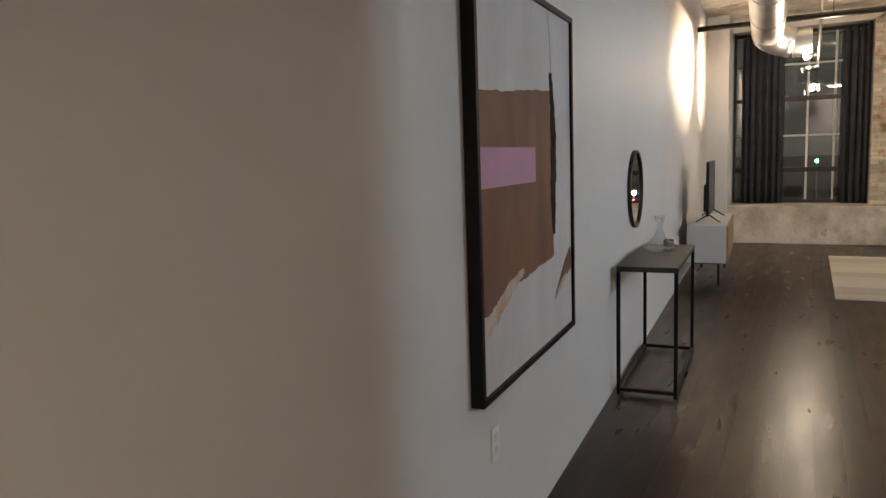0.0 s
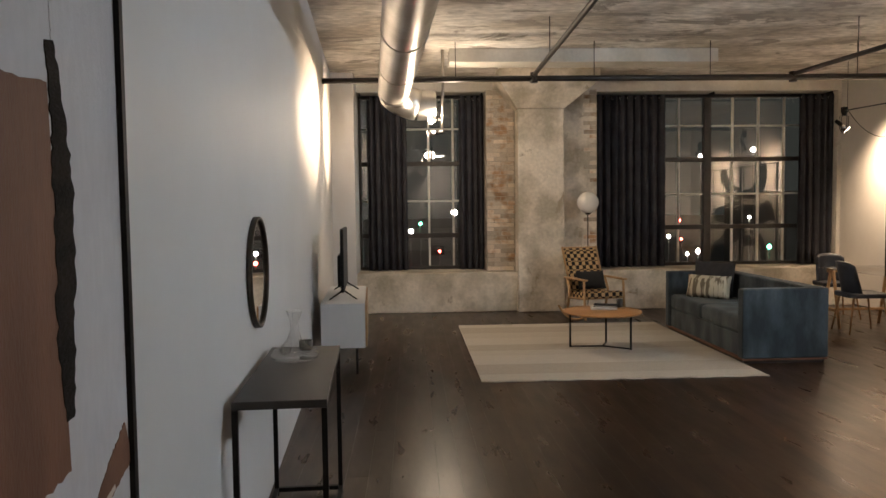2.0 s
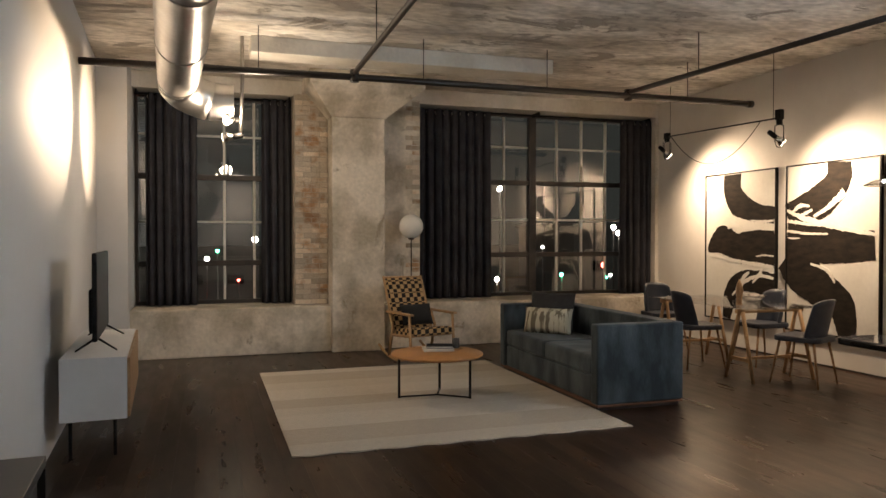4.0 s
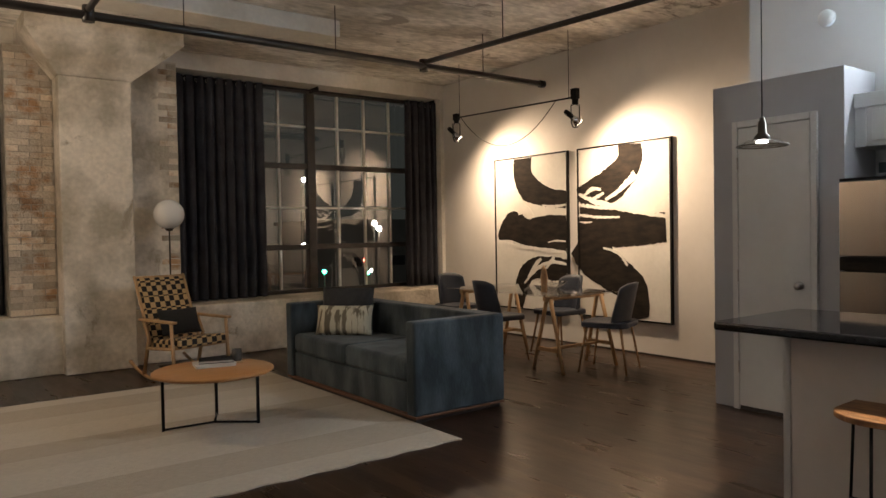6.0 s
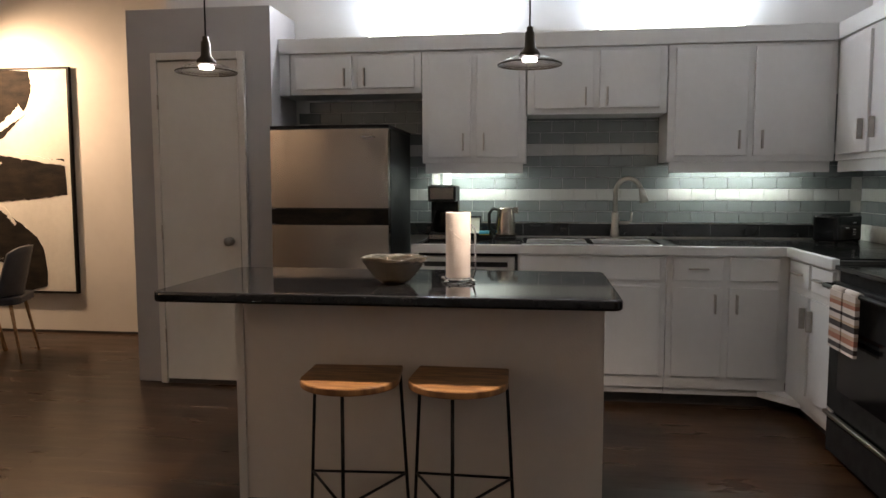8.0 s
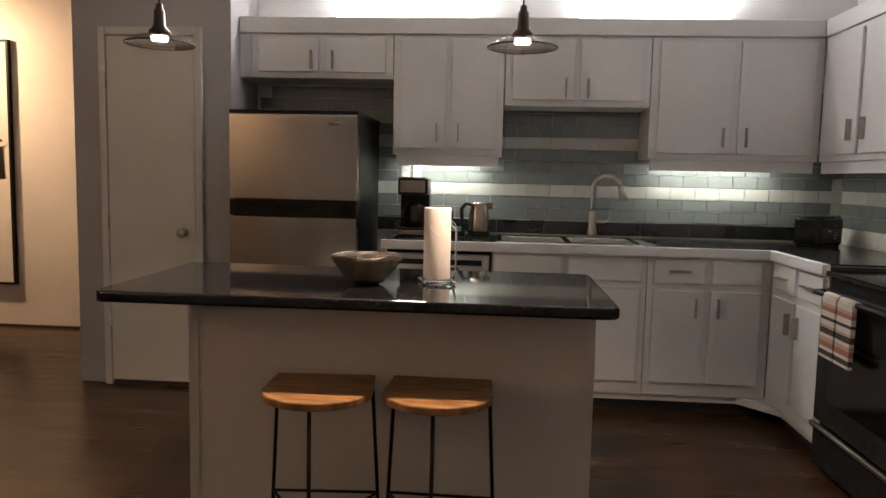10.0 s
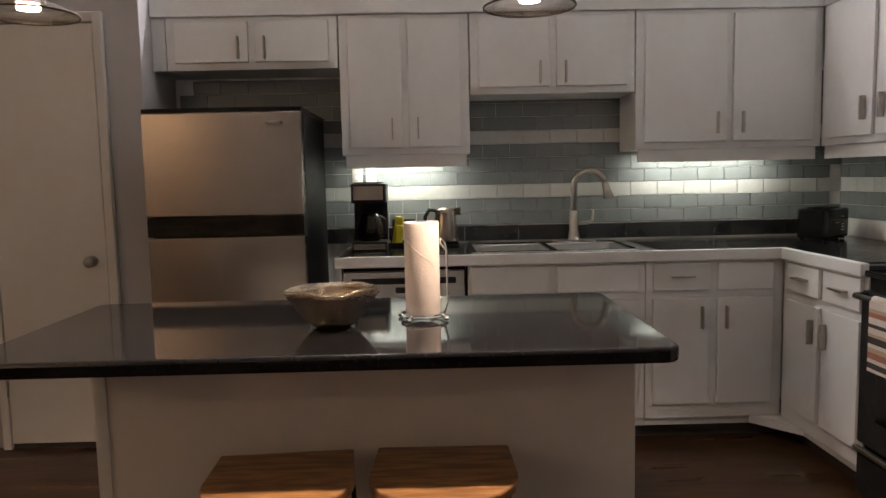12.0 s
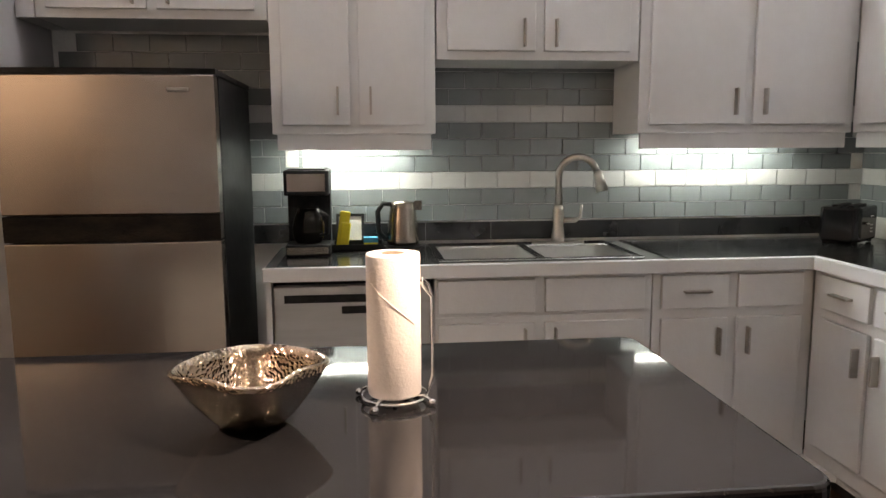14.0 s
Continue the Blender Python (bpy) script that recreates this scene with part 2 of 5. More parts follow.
CANVASGREY = shader("pale_grey_canvas", (0.60, 0.585, 0.59), 0.7, second=(0.54, 0.52, 0.53), scale=2, stretch=(1, 3, 1), bump=0.15, bump_scale=90, fine=0.04)
INK = shader("black_brush_paint", (0.011, 0.009, 0.008), 0.8, second=(0.026, 0.019, 0.014), scale=6, stretch=(1, 1, 3), bump=0.3, bump_scale=60, spec=0.15, fine=0.15)
UMBER = shader("brown_brush_paint", (0.20, 0.088, 0.048), 0.65, second=(0.145, 0.062, 0.034), scale=2.2, stretch=(1, 3.5, 1), bump=0.2, bump_scale=60, fine=0.07)
PINK = shader("mauve_pink_paint", (0.52, 0.27, 0.41), 0.65, second=(0.47, 0.25, 0.37), scale=5, fine=0.02)
TORN = shader("torn_tan_paper", (0.42, 0.27, 0.18), 0.8, second=(0.60, 0.50, 0.42), scale=9, bump=0.3, bump_scale=50, fine=0.08)
RUBBER = shader("black_plastic", (0.008, 0.008, 0.009), 0.5, spec=0.16, second=(0.02, 0.02, 0.02), scale=20, fine=0.04)
SCREEN = shader("dark_screen", (0.006, 0.006, 0.007), 0.12, fine=0.02)
MIRROR = shader("mirror", (0.80, 0.80, 0.80), 0.01, 1.0, second=(0.80, 0.80, 0.80), fine=0.0)
GLASS, PANE = thin_glass("clear_glass", 0.10), thin_glass("window_glass", 0.11)
OPAL = shader("opal_glass", (0.80, 0.78, 0.74), 0.25, second=(0.78, 0.76, 0.72), scale=3, fine=0.0)
BRONZE = shader("aged_bronze", (0.09, 0.07, 0.05), 0.4, 0.8, second=(0.06, 0.05, 0.04), scale=20, fine=0.05)
MUNTIN = shader("pale_grey_steel_sash", (0.74, 0.74, 0.70), 0.6, second=(0.62, 0.62, 0.58), scale=8, fine=0.08)
SASH = shader("dark_steel_sash", (0.035, 0.03, 0.027), 0.5, second=(0.05, 0.042, 0.036), scale=8, fine=0.08)
YELLOW = shader("yellow_plastic", (0.72, 0.60, 0.03), 0.45, second=(0.66, 0.54, 0.03))
BLUE = shader("turquoise_card", (0.05, 0.36, 0.55), 0.5)
WHITE = shader("white_plastic", (0.75, 0.75, 0.73), 0.4, fine=0.01)
BULB, TUBE = glow("lit_bulb", (1.0, 0.93, 0.85), 26.0), glow("lit_tube", (0.86, 1.0, 0.97), 14.0)
SPOTGLOW = glow("lit_spot", (1.0, 0.82, 0.6), 14.0)


# ---- mesh helpers ----
def box(bm, x0, x1, y0, y1, z0, z1, bevel=0.0, seg=2):
    made = bmesh.ops.create_cube(bm, size=1.0)["verts"]
    for v in made:
        v.co = Vector(((x0 + x1) / 2 + v.co.x * (x1 - x0), (y0 + y1) / 2 + v.co.y * (y1 - y0), (z0 + z1) / 2 + v.co.z * (z1 - z0)))
    if bevel:
        edges = list({e for v in made for e in v.link_edges})
        bmesh.ops.bevel(bm, geom=edges, offset=bevel, segments=seg, profile=0.5, affect="EDGES")
    return bm


def boxed(*a, **k):
    return box(bmesh.new(), *a, **k)


def tube(bm, points, radius, sides=10, cap=True):
    """A round bar along points; radius may vary, one a point."""
    pts = [Vector(p) for p in points]
    radii = radius if isinstance(radius, (list, tuple)) else [radius] * len(pts)
    rings, side = [], None
    for i, p in enumerate(pts):
        d = (pts[min(i + 1, len(pts) - 1)] - pts[max(i - 1, 0)]).normalized()
        if side is None:
            side = d.orthogonal().normalized()
        side = (side - d * side.dot(d)).normalized()
        up = d.cross(side)
        rings.append([bm.verts.new(p + radii[i] * (math.cos(a) * side + math.sin(a) * up)) for a in [2 * math.pi * k / sides for k in range(sides)]])
    for a, b in zip(rings, rings[1:]):
        for k in range(sides):
            f = bm.faces.new((a[k], a[(k + 1) % sides], b[(k + 1) % sides], b[k]))
            f.smooth = True
    if cap:
        bm.faces.new(rings[0][::-1])
        bm.faces.new(rings[-1])
    return bm


def tubed(*a, **k):
    return tube(bmesh.new(), *a, **k)


def lathe(profile, centre=(0, 0, 0), sides=32, squash=(1, 1), open_top=False):
    """A turned shape from (radius, height) pairs."""
    bm = bmesh.new()
    rings = []
    for r, z in profile:
        rings.append([bm.verts.new((centre[0] + squash[0] * r * math.cos(a), centre[1] + squash[1] * r * math.sin(a), centre[2] + z)) for a in [2 * math.pi * k / sides for k in range(sides)]])
    for a, b in zip(rings, rings[1:]):
        for k in range(sides):
            f = bm.faces.new((a[k], a[(k + 1) % sides], b[(k + 1) % sides], b[k]))
            f.smooth = True
    for ring in (rings[0][::-1],) if open_top else (rings[0][::-1], rings[-1]):
        if (ring[0].co - ring[sides // 2].co).length > 0.002:
            bm.faces.new(ring)
    return bm


def prism(outline, z0, z1, bevel=0.0):
    """An upright slab with the given outline."""
    bm = bmesh.new()
    low = [bm.verts.new((x, y, z0)) for x, y in outline]
    f = bm.faces.new(low)
    top = bmesh.ops.extrude_face_region(bm, geom=[f])["geom"]
    bmesh.ops.translate(bm, verts=[v for v in top if isinstance(v, bmesh.types.BMVert)], vec=(0, 0, z1 - z0))
    if bevel:
        bmesh.ops.bevel(bm, geom=[e for e in bm.edges if abs(e.verts[0].co.z - e.verts[1].co.z) < 1e-6], offset=bevel, segments=3, profile=0.5, affect="EDGES")
    return bm


def rounded(x0, x1, y0, y1, r, n=6):
    pts = []
    for cx, cy, a0 in ((x1 - r, y1 - r, 0), (x0 + r, y1 - r, 90), (x0 + r, y0 + r, 180), (x1 - r, y0 + r, 270)):
        pts += [(cx + r * math.cos(radians(a0 + 90 * k / n)), cy + r * math.sin(radians(a0 + 90 * k / n))) for k in range(n + 1)]
    return pts


def link(name, bm, material):
    bmesh.ops.recalc_face_normals(bm, faces=bm.faces)
    me = bpy.data.meshes.new(name)
    bm.to_mesh(me)
    bm.free()
    me.materials.append(material)
    return new(name, me)


def part(name, bm, material, parent, label=""):
    ob = link(name, bm, material)
    ob.parent = parent
    return tagged(ob, label)


def thing(name, label, category, m=None, group=""):
    ob = new(name)
    ob.empty_display_size = 0.1
    if m is not None:
        ob.matrix_basis = m
    return tagged(ob, label, category, group)


def setting(name, bm, material, label=""):
    return tagged(link(name, bm, material), label, kind="structure")


def piece(name, mesh, parent, at, turn=0.0):
    ob = new(name, mesh)
    ob.parent = parent
    ob.matrix_basis = pose(*at, 0, 0, turn)
    return ob


# the long wall stands three degrees off square: s runs along it, d away from it
LONG = pose(-0.66, 3.6, 0, 0, 0, 2.99)


# ---- the shell ----
CEILING = 3.50
floor = setting("floor", boxed(-4.2, 7.0, -2.2, 13.6, -0.20, -0.012), SASH, "dark stained wooden floorboards")
bm = bmesh.new()
box(bm, -1.6, 7.0, -2.2, 13.7, CEILING, CEILING + 0.2)
ceiling = setting("ceiling", bm, CEIL, "rough board-marked bare concrete ceiling")
wall_long = setting("wall_west", boxed(-0.14, 0, -6.2, 9.75, 0, CEILING), PAINT, "long plain white painted wall")
wall_long.matrix_basis = LONG
setting("wall_south", boxed(-1.0, 3.05, -2.14, -2.0, 0, CEILING), PAINT, "plain painted end wall")
setting("wall_stub", boxed(2.90, 3.05, -2.0, 4.17, 0, CEILING), PAINT, "pale painted wall end beside the kitchen")
setting("wall_kitchen_south", boxed(3.05, 5.77, 3.01, 3.15, 0, CEILING), PAINT, "white kitchen side wall")
setting("wall_kitchen", boxed(5.77, 6.86, 3.01, 7.80, 0, CEILING), PAINT, "white kitchen wall above the cabinets")
setting("wall_east", boxed(6.70, 6.86, 7.80, 13.7, 0, CEILING), PAINT_EAST, "cream painted wall lit by picture spots")
pantry = setting("pantry_wall", boxed(5.295, 5.767, 6.865, 7.83, 0, 2.42, bevel=0.004), PAINT_GREY, "grey painted pantry box")
# no skirting: dark colour stands for the shade where east wall meets floor
setting("wall_shadow_strip", boxed(6.688, 6.698, 7.86, 12.72, 0, 0.02), SASH, "thin dark shadow strip along the wall")

# window wall: sill wall, header, piers
setting("wall_north_sill", boxed(-1.1, 6.698, 12.73, 13.6, 0, 0.585, bevel=0.012), CONCRETE, "low bare concrete wall under the windows")
setting("wall_north_header", boxed(-1.1, 6.698, 13.10, 13.6, 3.30, CEILING - 0.003), PLASTER, "plastered lintel above the windows")
setting("wall_north_edge", boxed(6.64, 6.698, 13.10, 13.6, 0.587, 3.298), PLASTER)
setting("wall_corner_pier", boxed(-1.30, -0.80, 12.60, 13.6, 0, CEILING - 0.002, bevel=0.006), PAINT, "white painted corner pier")
setting("wall_pier_right", boxed(2.25, 2.80, 12.88, 13.6, 0.587, 3.298), CONCRETE, "bare concrete and brick pilaster")
setting("wall_pier_left", boxed(1.14, 1.57, 12.92, 13.6, 0.587, 3.298), MORTAR, "exposed brick reveal with old mortar")


def pier(name, x0, x1, y0, label):
    """A concrete column with a flared head."""
    bm = boxed(x0, x1, y0, 13.58, 0, 2.98, bevel=0.012)
    ob = setting(name, bm, CONCRETE, label)
    bm = bmesh.new()
    lo = [(x0 - 0.01, y0 - 0.01, 2.98), (x1 + 0.01, y0 - 0.01, 2.98), (x1 + 0.01, 13.56, 2.98), (x0 - 0.01, 13.56, 2.98)]
    hi = [(x0 - 0.31, y0 - 0.30, 3.34), (x1 + 0.46, y0 - 0.30, 3.34), (x1 + 0.46, 13.56, 3.34), (x0 - 0.31, 13.56, 3.34)]
    top = [(x, y, CEILING - 0.002) for x, y, _ in hi]
    rings = [[bm.verts.new(p) for p in ring] for ring in (lo, hi, top)]
    for a, b in zip(rings, rings[1:]):
        for k in range(4):
            bm.faces.new((a[k], a[(k + 1) % 4], b[(k + 1) % 4], b[k]))
    bm.faces.new(rings[0])
    bm.faces.new(rings[2])
    part("capital", bm, CONCRETE, ob, "flared bare concrete column head")
    return ob


pier("wall_column", 1.57, 2.25, 12.60, "bare concrete column with a flared head")
# plastered downstand near the windows
setting("ceiling_beam", boxed(0.5, 3.87, 11.06, 11.42, 3.33, CEILING - 0.002, bevel=0.01), PLASTER, "pale plastered strip under the ceiling")


# windows
def window(name, x0, x1, z0, z1, mullions, bars, verticals, horizontals, label):
    """Steel factory window: dark sashes, pale thin muntins, one pane."""
    root = setting(name, boxed(x0, x1, 13.44, 13.50, z0 - 0.0, z0 + 0.05), SASH, label)
    part("window_frame", boxed(x0, x1, 13.44, 13.50, z1 - 0.05, z1), SASH, root)
    for x in (x0 + 0.02, x1 - 0.02):
        part("window_frame", boxed(x - 0.02, x + 0.02, 13.44, 13.50, z0 + 0.051, z1 - 0.051), SASH, root)
    for x in mullions:
        part("mullion", boxed(x - 0.06, x + 0.06, 13.42, 13.51, z0 + 0.052, z1 - 0.052, bevel=0.01), SASH, root, "thick dark steel mullion")
    for z in bars:
        part("sash_bar", boxed(x0 + 0.041, x1 - 0.041, 13.43, 13.505, z - 0.035, z + 0.035, bevel=0.006), SASH, root, "dark steel sash bar")
    for x in verticals:
        part("muntin", boxed(x - 0.016, x + 0.016, 13.455, 13.495, z0 + 0.052, z1 - 0.052, bevel=0.003), MUNTIN, root, "thin pale muntin")
    for z in horizontals:
        part("muntin", boxed(x0 + 0.042, x1 - 0.042, 13.458, 13.492, z - 0.014, z + 0.014, bevel=0.003), MUNTIN, root, "thin pale muntin")
    pane = part("pane", boxed(x0 + 0.03, x1 - 0.03, 13.474, 13.4745, z0 + 0.03, z1 - 0.03), PANE, root, "clear window glass with reflections")
    pane.visible_shadow = False
    return root


window("window_1", -0.798, 1.139, 0.59, 3.298, (), (2.24, 1.12), (-0.48, -0.10, 0.29, 0.67), (2.78, 1.66), "tall factory window with dark sashes at night")
window("window_2", 2.802, 6.638, 0.59, 3.298, (4.72,), (2.27, 1.20), (3.36, 3.80, 4.27, 5.14, 5.56, 5.98), (2.80, 1.72), "wide factory window with dark sashes at night")


def curtain(x0, x1, folds, label):
    """A pleated curtain on a rod."""
    root = thing("curtain", label, "curtain", pose((x0 + x1) / 2, 13.22, 0.60), group="window curtains")
    half, n, rows = (x1 - x0) / 2, folds * 10, 12
    bm = bmesh.new()
    grid = []
    for r in range(rows + 1):
        h = r / rows
        line = []
        for k in range(n + 1):
            u = k / n
            a = 2 * math.pi * folds * u + 0.5 * math.sin(7 * u + x0)
            deep = (0.035 + 0.02 * (1 - h)) * math.sin(a) + 0.012 * math.sin(2.3 * a + 2 * h)
            line.append(bm.verts.new((-half + 2 * half * u + 0.012 * math.cos(a), deep, h * 2.66)))
        grid.append(line)
    for a, b in zip(grid, grid[1:]):
        for k in range(n):
            bm.faces.new((a[k], a[k + 1], b[k + 1], b[k])).smooth = True
    cloth = part("cloth", bm, CURTAIN, root)
    thick = cloth.modifiers.new("thickness", "SOLIDIFY")
    thick.thickness = 0.006
    for k in range(folds):
        x = -half + 2 * half * (k + 0.5) / folds
        part("grommet", tubed([(x + 0.022 * math.cos(a), 0, 2.61 + 0.022 * math.sin(a)) for a in [math.pi * j / 6 for j in range(13)]], 0.004, 6), NICKEL, root, "metal curtain ring")
    return root


curtain(-0.66, -0.06, 6, "charcoal curtain drawn to one side of the narrow window")
curtain(0.74, 1.12, 4, "charcoal curtain gathered beside the brick reveal")
curtain(2.83, 3.95, 9, "broad charcoal curtain gathered beside the concrete pilaster")
curtain(6.09, 6.63, 5, "charcoal curtain gathered in the room corner")
for x0, x1 in ((-0.78, 1.13), (2.82, 6.63)):
    rod = thing("curtain_rod", "thin dark metal curtain rod above the window", "curtain rod", pose(x0, 13.22, 3.24))
    part("rod", tubed([(0, 0, 0), (x1 - x0, 0, 0)], 0.012), BLACK, rod)
    for k in (0.02, (x1 - x0) / 2, x1 - x0 - 0.02):
        part("bracket", boxed(k - 0.01, k + 0.01, -0.015, 0.23, 0.0, 0.07), BLACK, rod)


# ---- kitchen ----
def handle(parent, x, y, z, tall=True, axis="x"):
    """A flat strap pull on edge; the front faces -x, or +y for the side run."""
    h, w = (0.055, 0.0045) if tall else (0.0045, 0.055)
    if axis == "x":
        bm = boxed(x - 0.030, x - 0.0005, y - w, y + w, z - h, z + h, bevel=0.002)
    else:
        bm = boxed(x - w, x + w, y + 0.0005, y + 0.030, z - h, z + h, bevel=0.002)
    return part("handle", bm, NICKEL, parent, "brushed nickel bar handle")


def leaf(parent, name, face, a0, a1, z0, z1, axis="x", pull=None, tall=True):
    """A slab door or drawer front on a cabinet face, with its handle at (along, height)."""
    if axis == "x":
        ob = part(name, boxed(face - 0.018, face - 0.001, a0, a1, z0, z1, bevel=0.003), CABINET, parent)
        if pull:
            handle(ob, face - 0.018, pull[0], pull[1], tall)
    else:
        ob = part(name, boxed(a0, a1, face + 0.001, face + 0.018, z0, z1, bevel=0.003), CABINET, parent)
        if pull:
            handle(ob, pull[0], face + 0.018, pull[1], tall, "y")
    return ob


GROUP_UP, GROUP_LOW = "white wall cabinets", "white base cabinets"


def upper(y0, y1, z0, rail, label):
    """A wall cabinet with two slab doors, its pulls near the middle, and a light rail below where there is one."""
    root = thing("wall_cabinet", label, "cabinet", group=GROUP_UP)
    part("body", boxed(5.440, 5.764, y0 + 0.002, y1 - 0.002, z0, 2.140, bevel=0.002), CABINET, root)
    mid = (y0 + y1) / 2
    low = z0 + 0.035
    up = low + (0.10 if z0 < 1.6 else 0.075)
    for a, b, p in ((mid + 0.018, y1 - 0.045, mid + 0.065), (y0 + 0.045, mid - 0.018, mid - 0.065)):
        leaf(root, "door", 5.440, a, b, low, 2.118, pull=(p, up - 0.005))
    if rail:
        part("light_rail", boxed(5.452, 5.468, y0 + 0.02, y1 - 0.02, z0 - 0.065, z0 - 0.001), CABINET, root)
    return root


upper(5.932, 6.792, 1.880, False, "low white cabinet above the refrigerator")
upper(5.272, 5.930, 1.440, True, "tall white wall cabinet above the coffee maker")
upper(4.425, 5.270, 1.735, False, "short white wall cabinet above the sink")
upper(3.458, 4.423, 1.440, True, "wide white wall cabinet beside the sink")
side = thing("wall_cabinet", "white wall cabinet on the side wall near the stove", "cabinet", group=GROUP_UP)
part("body", boxed(4.50, 5.438, 3.153, 3.455, 1.440, 2.140, bevel=0.002), CABINET, side)
leaf(side, "door", 3.455, 4.99, 5.37, 1.475, 2.118, "y", (5.04, 1.60))
leaf(side, "door", 3.455, 4.53, 4.95, 1.475, 2.118, "y", (4.90, 1.60))
part("light_rail", boxed(4.52, 5.43, 3.425, 3.441, 1.375, 1.439), CABINET, side)
fascia = thing("cabinet_fascia", "white fascia board along the top of the wall cabinets", "trim")
part("board", boxed(5.425, 5.764, 3.16, 6.862, 2.142, 2.238, bevel=0.004), CABINET, fascia)
part("board", boxed(4.45, 5.424, 3.153, 3.470, 2.142, 2.238, bevel=0.004), CABINET, fascia)
filler = thing("cabinet_filler", "narrow white filler strip beside the pantry", "trim")
part("strip", boxed(5.442, 5.764, 6.795, 6.862, 1.88, 2.14), CABINET, filler)
for y0, w, z in ((5.88, 0.92, 2.245), (4.38, 0.92, 2.245)):
    t = thing("tube_light", "lit fluorescent tube on top of the wall cabinets", "light", pose(5.64, y0, z), group="cabinet tubes")
    part("base", boxed(-0.03, 0.03, -w / 2, w / 2, -0.004, 0.02), WHITE, t)
    part("tube", tubed([(0, -w / 2 + 0.02, 0.034), (0, w / 2 - 0.02, 0.034)], 0.012), TUBE, t, "glowing white tube")
for y0, w in ((5.62, 0.42), (3.98, 0.66)):
    t = thing("under_cabinet_light", "lit strip light under a white wall cabinet", "light", pose(5.66, y0, 1.438), group="under-cabinet lights")
    part("housing", boxed(-0.03, 0.03, -w / 2, w / 2, -0.004, 0.0), WHITE, t)
    part("diffuser", boxed(-0.02, 0.02, -w / 2 + 0.01, w / 2 - 0.01, -0.010, -0.0045), TUBE, t, "glowing diffuser")


def base_unit(y0, y1, fronts, label, body_top=0.903):
    root = thing("base_cabinet", label, "cabinet", group=GROUP_LOW)
    part("body", boxed(5.145, 5.764, y0 + 0.001, y1 - 0.001, 0.115, body_top, bevel=0.002), CABINET, root)
    if body_top < 0.9:
        part("front_rail", boxed(5.145, 5.165, y0 + 0.001, y1 - 0.001, body_top + 0.0005, 0.903), CABINET, root)
    part("plinth", boxed(5.165, 5.764, y0 + 0.001, y1 - 0.001, 0.075, 0.114), CABINET, root)
    # set-back block in dark colour: the floor shade under the plinth, painted in
    part("toe_shade", boxed(5.225, 5.764, y0 + 0.001, y1 - 0.001, 0.0, 0.0745), SASH, root)
    for kind, a, b, z0, z1, pull, tall in fronts:
        leaf(root, kind, 5.145, a, b, z0, z1, pull=pull, tall=tall)
    return root


base_unit(4.455, 5.312, [("drawer_front", 4.925, 5.300, 0.755, 0.885, None, False), ("drawer_front", 4.490, 4.885, 0.755, 0.885, None, False),
                         ("door", 4.925, 5.300, 0.19, 0.715, (4.965, 0.64), True), ("door", 4.490, 4.885, 0.19, 0.715, (4.845, 0.64), True)], "white sink cabinet with two blank fronts and doors", 0.74)
base_unit(3.780, 4.453, [("drawer_front", 4.145, 4.420, 0.752, 0.885, (4.28, 0.822), False), ("drawer_front", 3.835, 4.105, 0.752, 0.885, None, False),
                         ("door", 4.145, 4.420, 0.19, 0.712, (4.185, 0.62), True), ("door", 3.835, 4.105, 0.19, 0.712, (4.065, 0.62), True)], "white base cabinet with drawers over doors")
side = thing("base_cabinet", "white corner base cabinet beside the stove", "cabinet", group=GROUP_LOW)
part("body", boxed(4.470, 5.143, 3.153, 3.778, 0.115, 0.903, bevel=0.002), CABINET, side)
part("plinth", boxed(4.470, 5.143, 3.153, 3.755, 0.075, 0.114), CABINET, side)
# dark block again paints the shade under the side run
part("toe_shade", boxed(4.470, 5.143, 3.153, 3.70, 0.0, 0.0745), SASH, side)
for a, b, p, q in ((4.80, 5.075, 4.94, 4.835), (4.495, 4.765, 4.63, 4.73)):
    leaf(side, "drawer_front", 3.778, a, b, 0.752, 0.885, "y", (p, 0.822), False)
    leaf(side, "door", 3.778, a, b, 0.19, 0.712, "y", (q, 0.60), True)
part("toe_board", prism([(5.19, 3.70), (5.19, 3.93), (5.172, 3.93), (4.95, 3.745), (4.95, 3.70)], 0.075, 0.113), CABINET, side, "angled white corner toe board")

dw = thing("dishwasher", "grey dishwasher with a pocket handle under the counter", "dishwasher")
part("body", boxed(5.19, 5.76, 5.322, 5.916, 0.115, 0.90), RUBBER, dw)
part("front", boxed(5.135, 5.189, 5.328, 5.910, 0.12, 0.875, bevel=0.006), DISHGREY, dw, "plain grey dishwasher door")
part("control_strip", boxed(5.128, 5.134, 5.37, 5.87, 0.815, 0.845, bevel=0.002), RUBBER, dw)
part("grip", boxed(5.124, 5.1335, 5.50, 5.66, 0.772, 0.80, bevel=0.003), RUBBER, dw)
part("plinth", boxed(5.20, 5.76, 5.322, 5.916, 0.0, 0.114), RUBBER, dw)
end = thing("end_panel", "white end panel between dishwasher and refrigerator", "panel")
part("board", boxed(5.145, 5.764, 5.918, 5.940, 0.0, 0.903), CABINET, end)

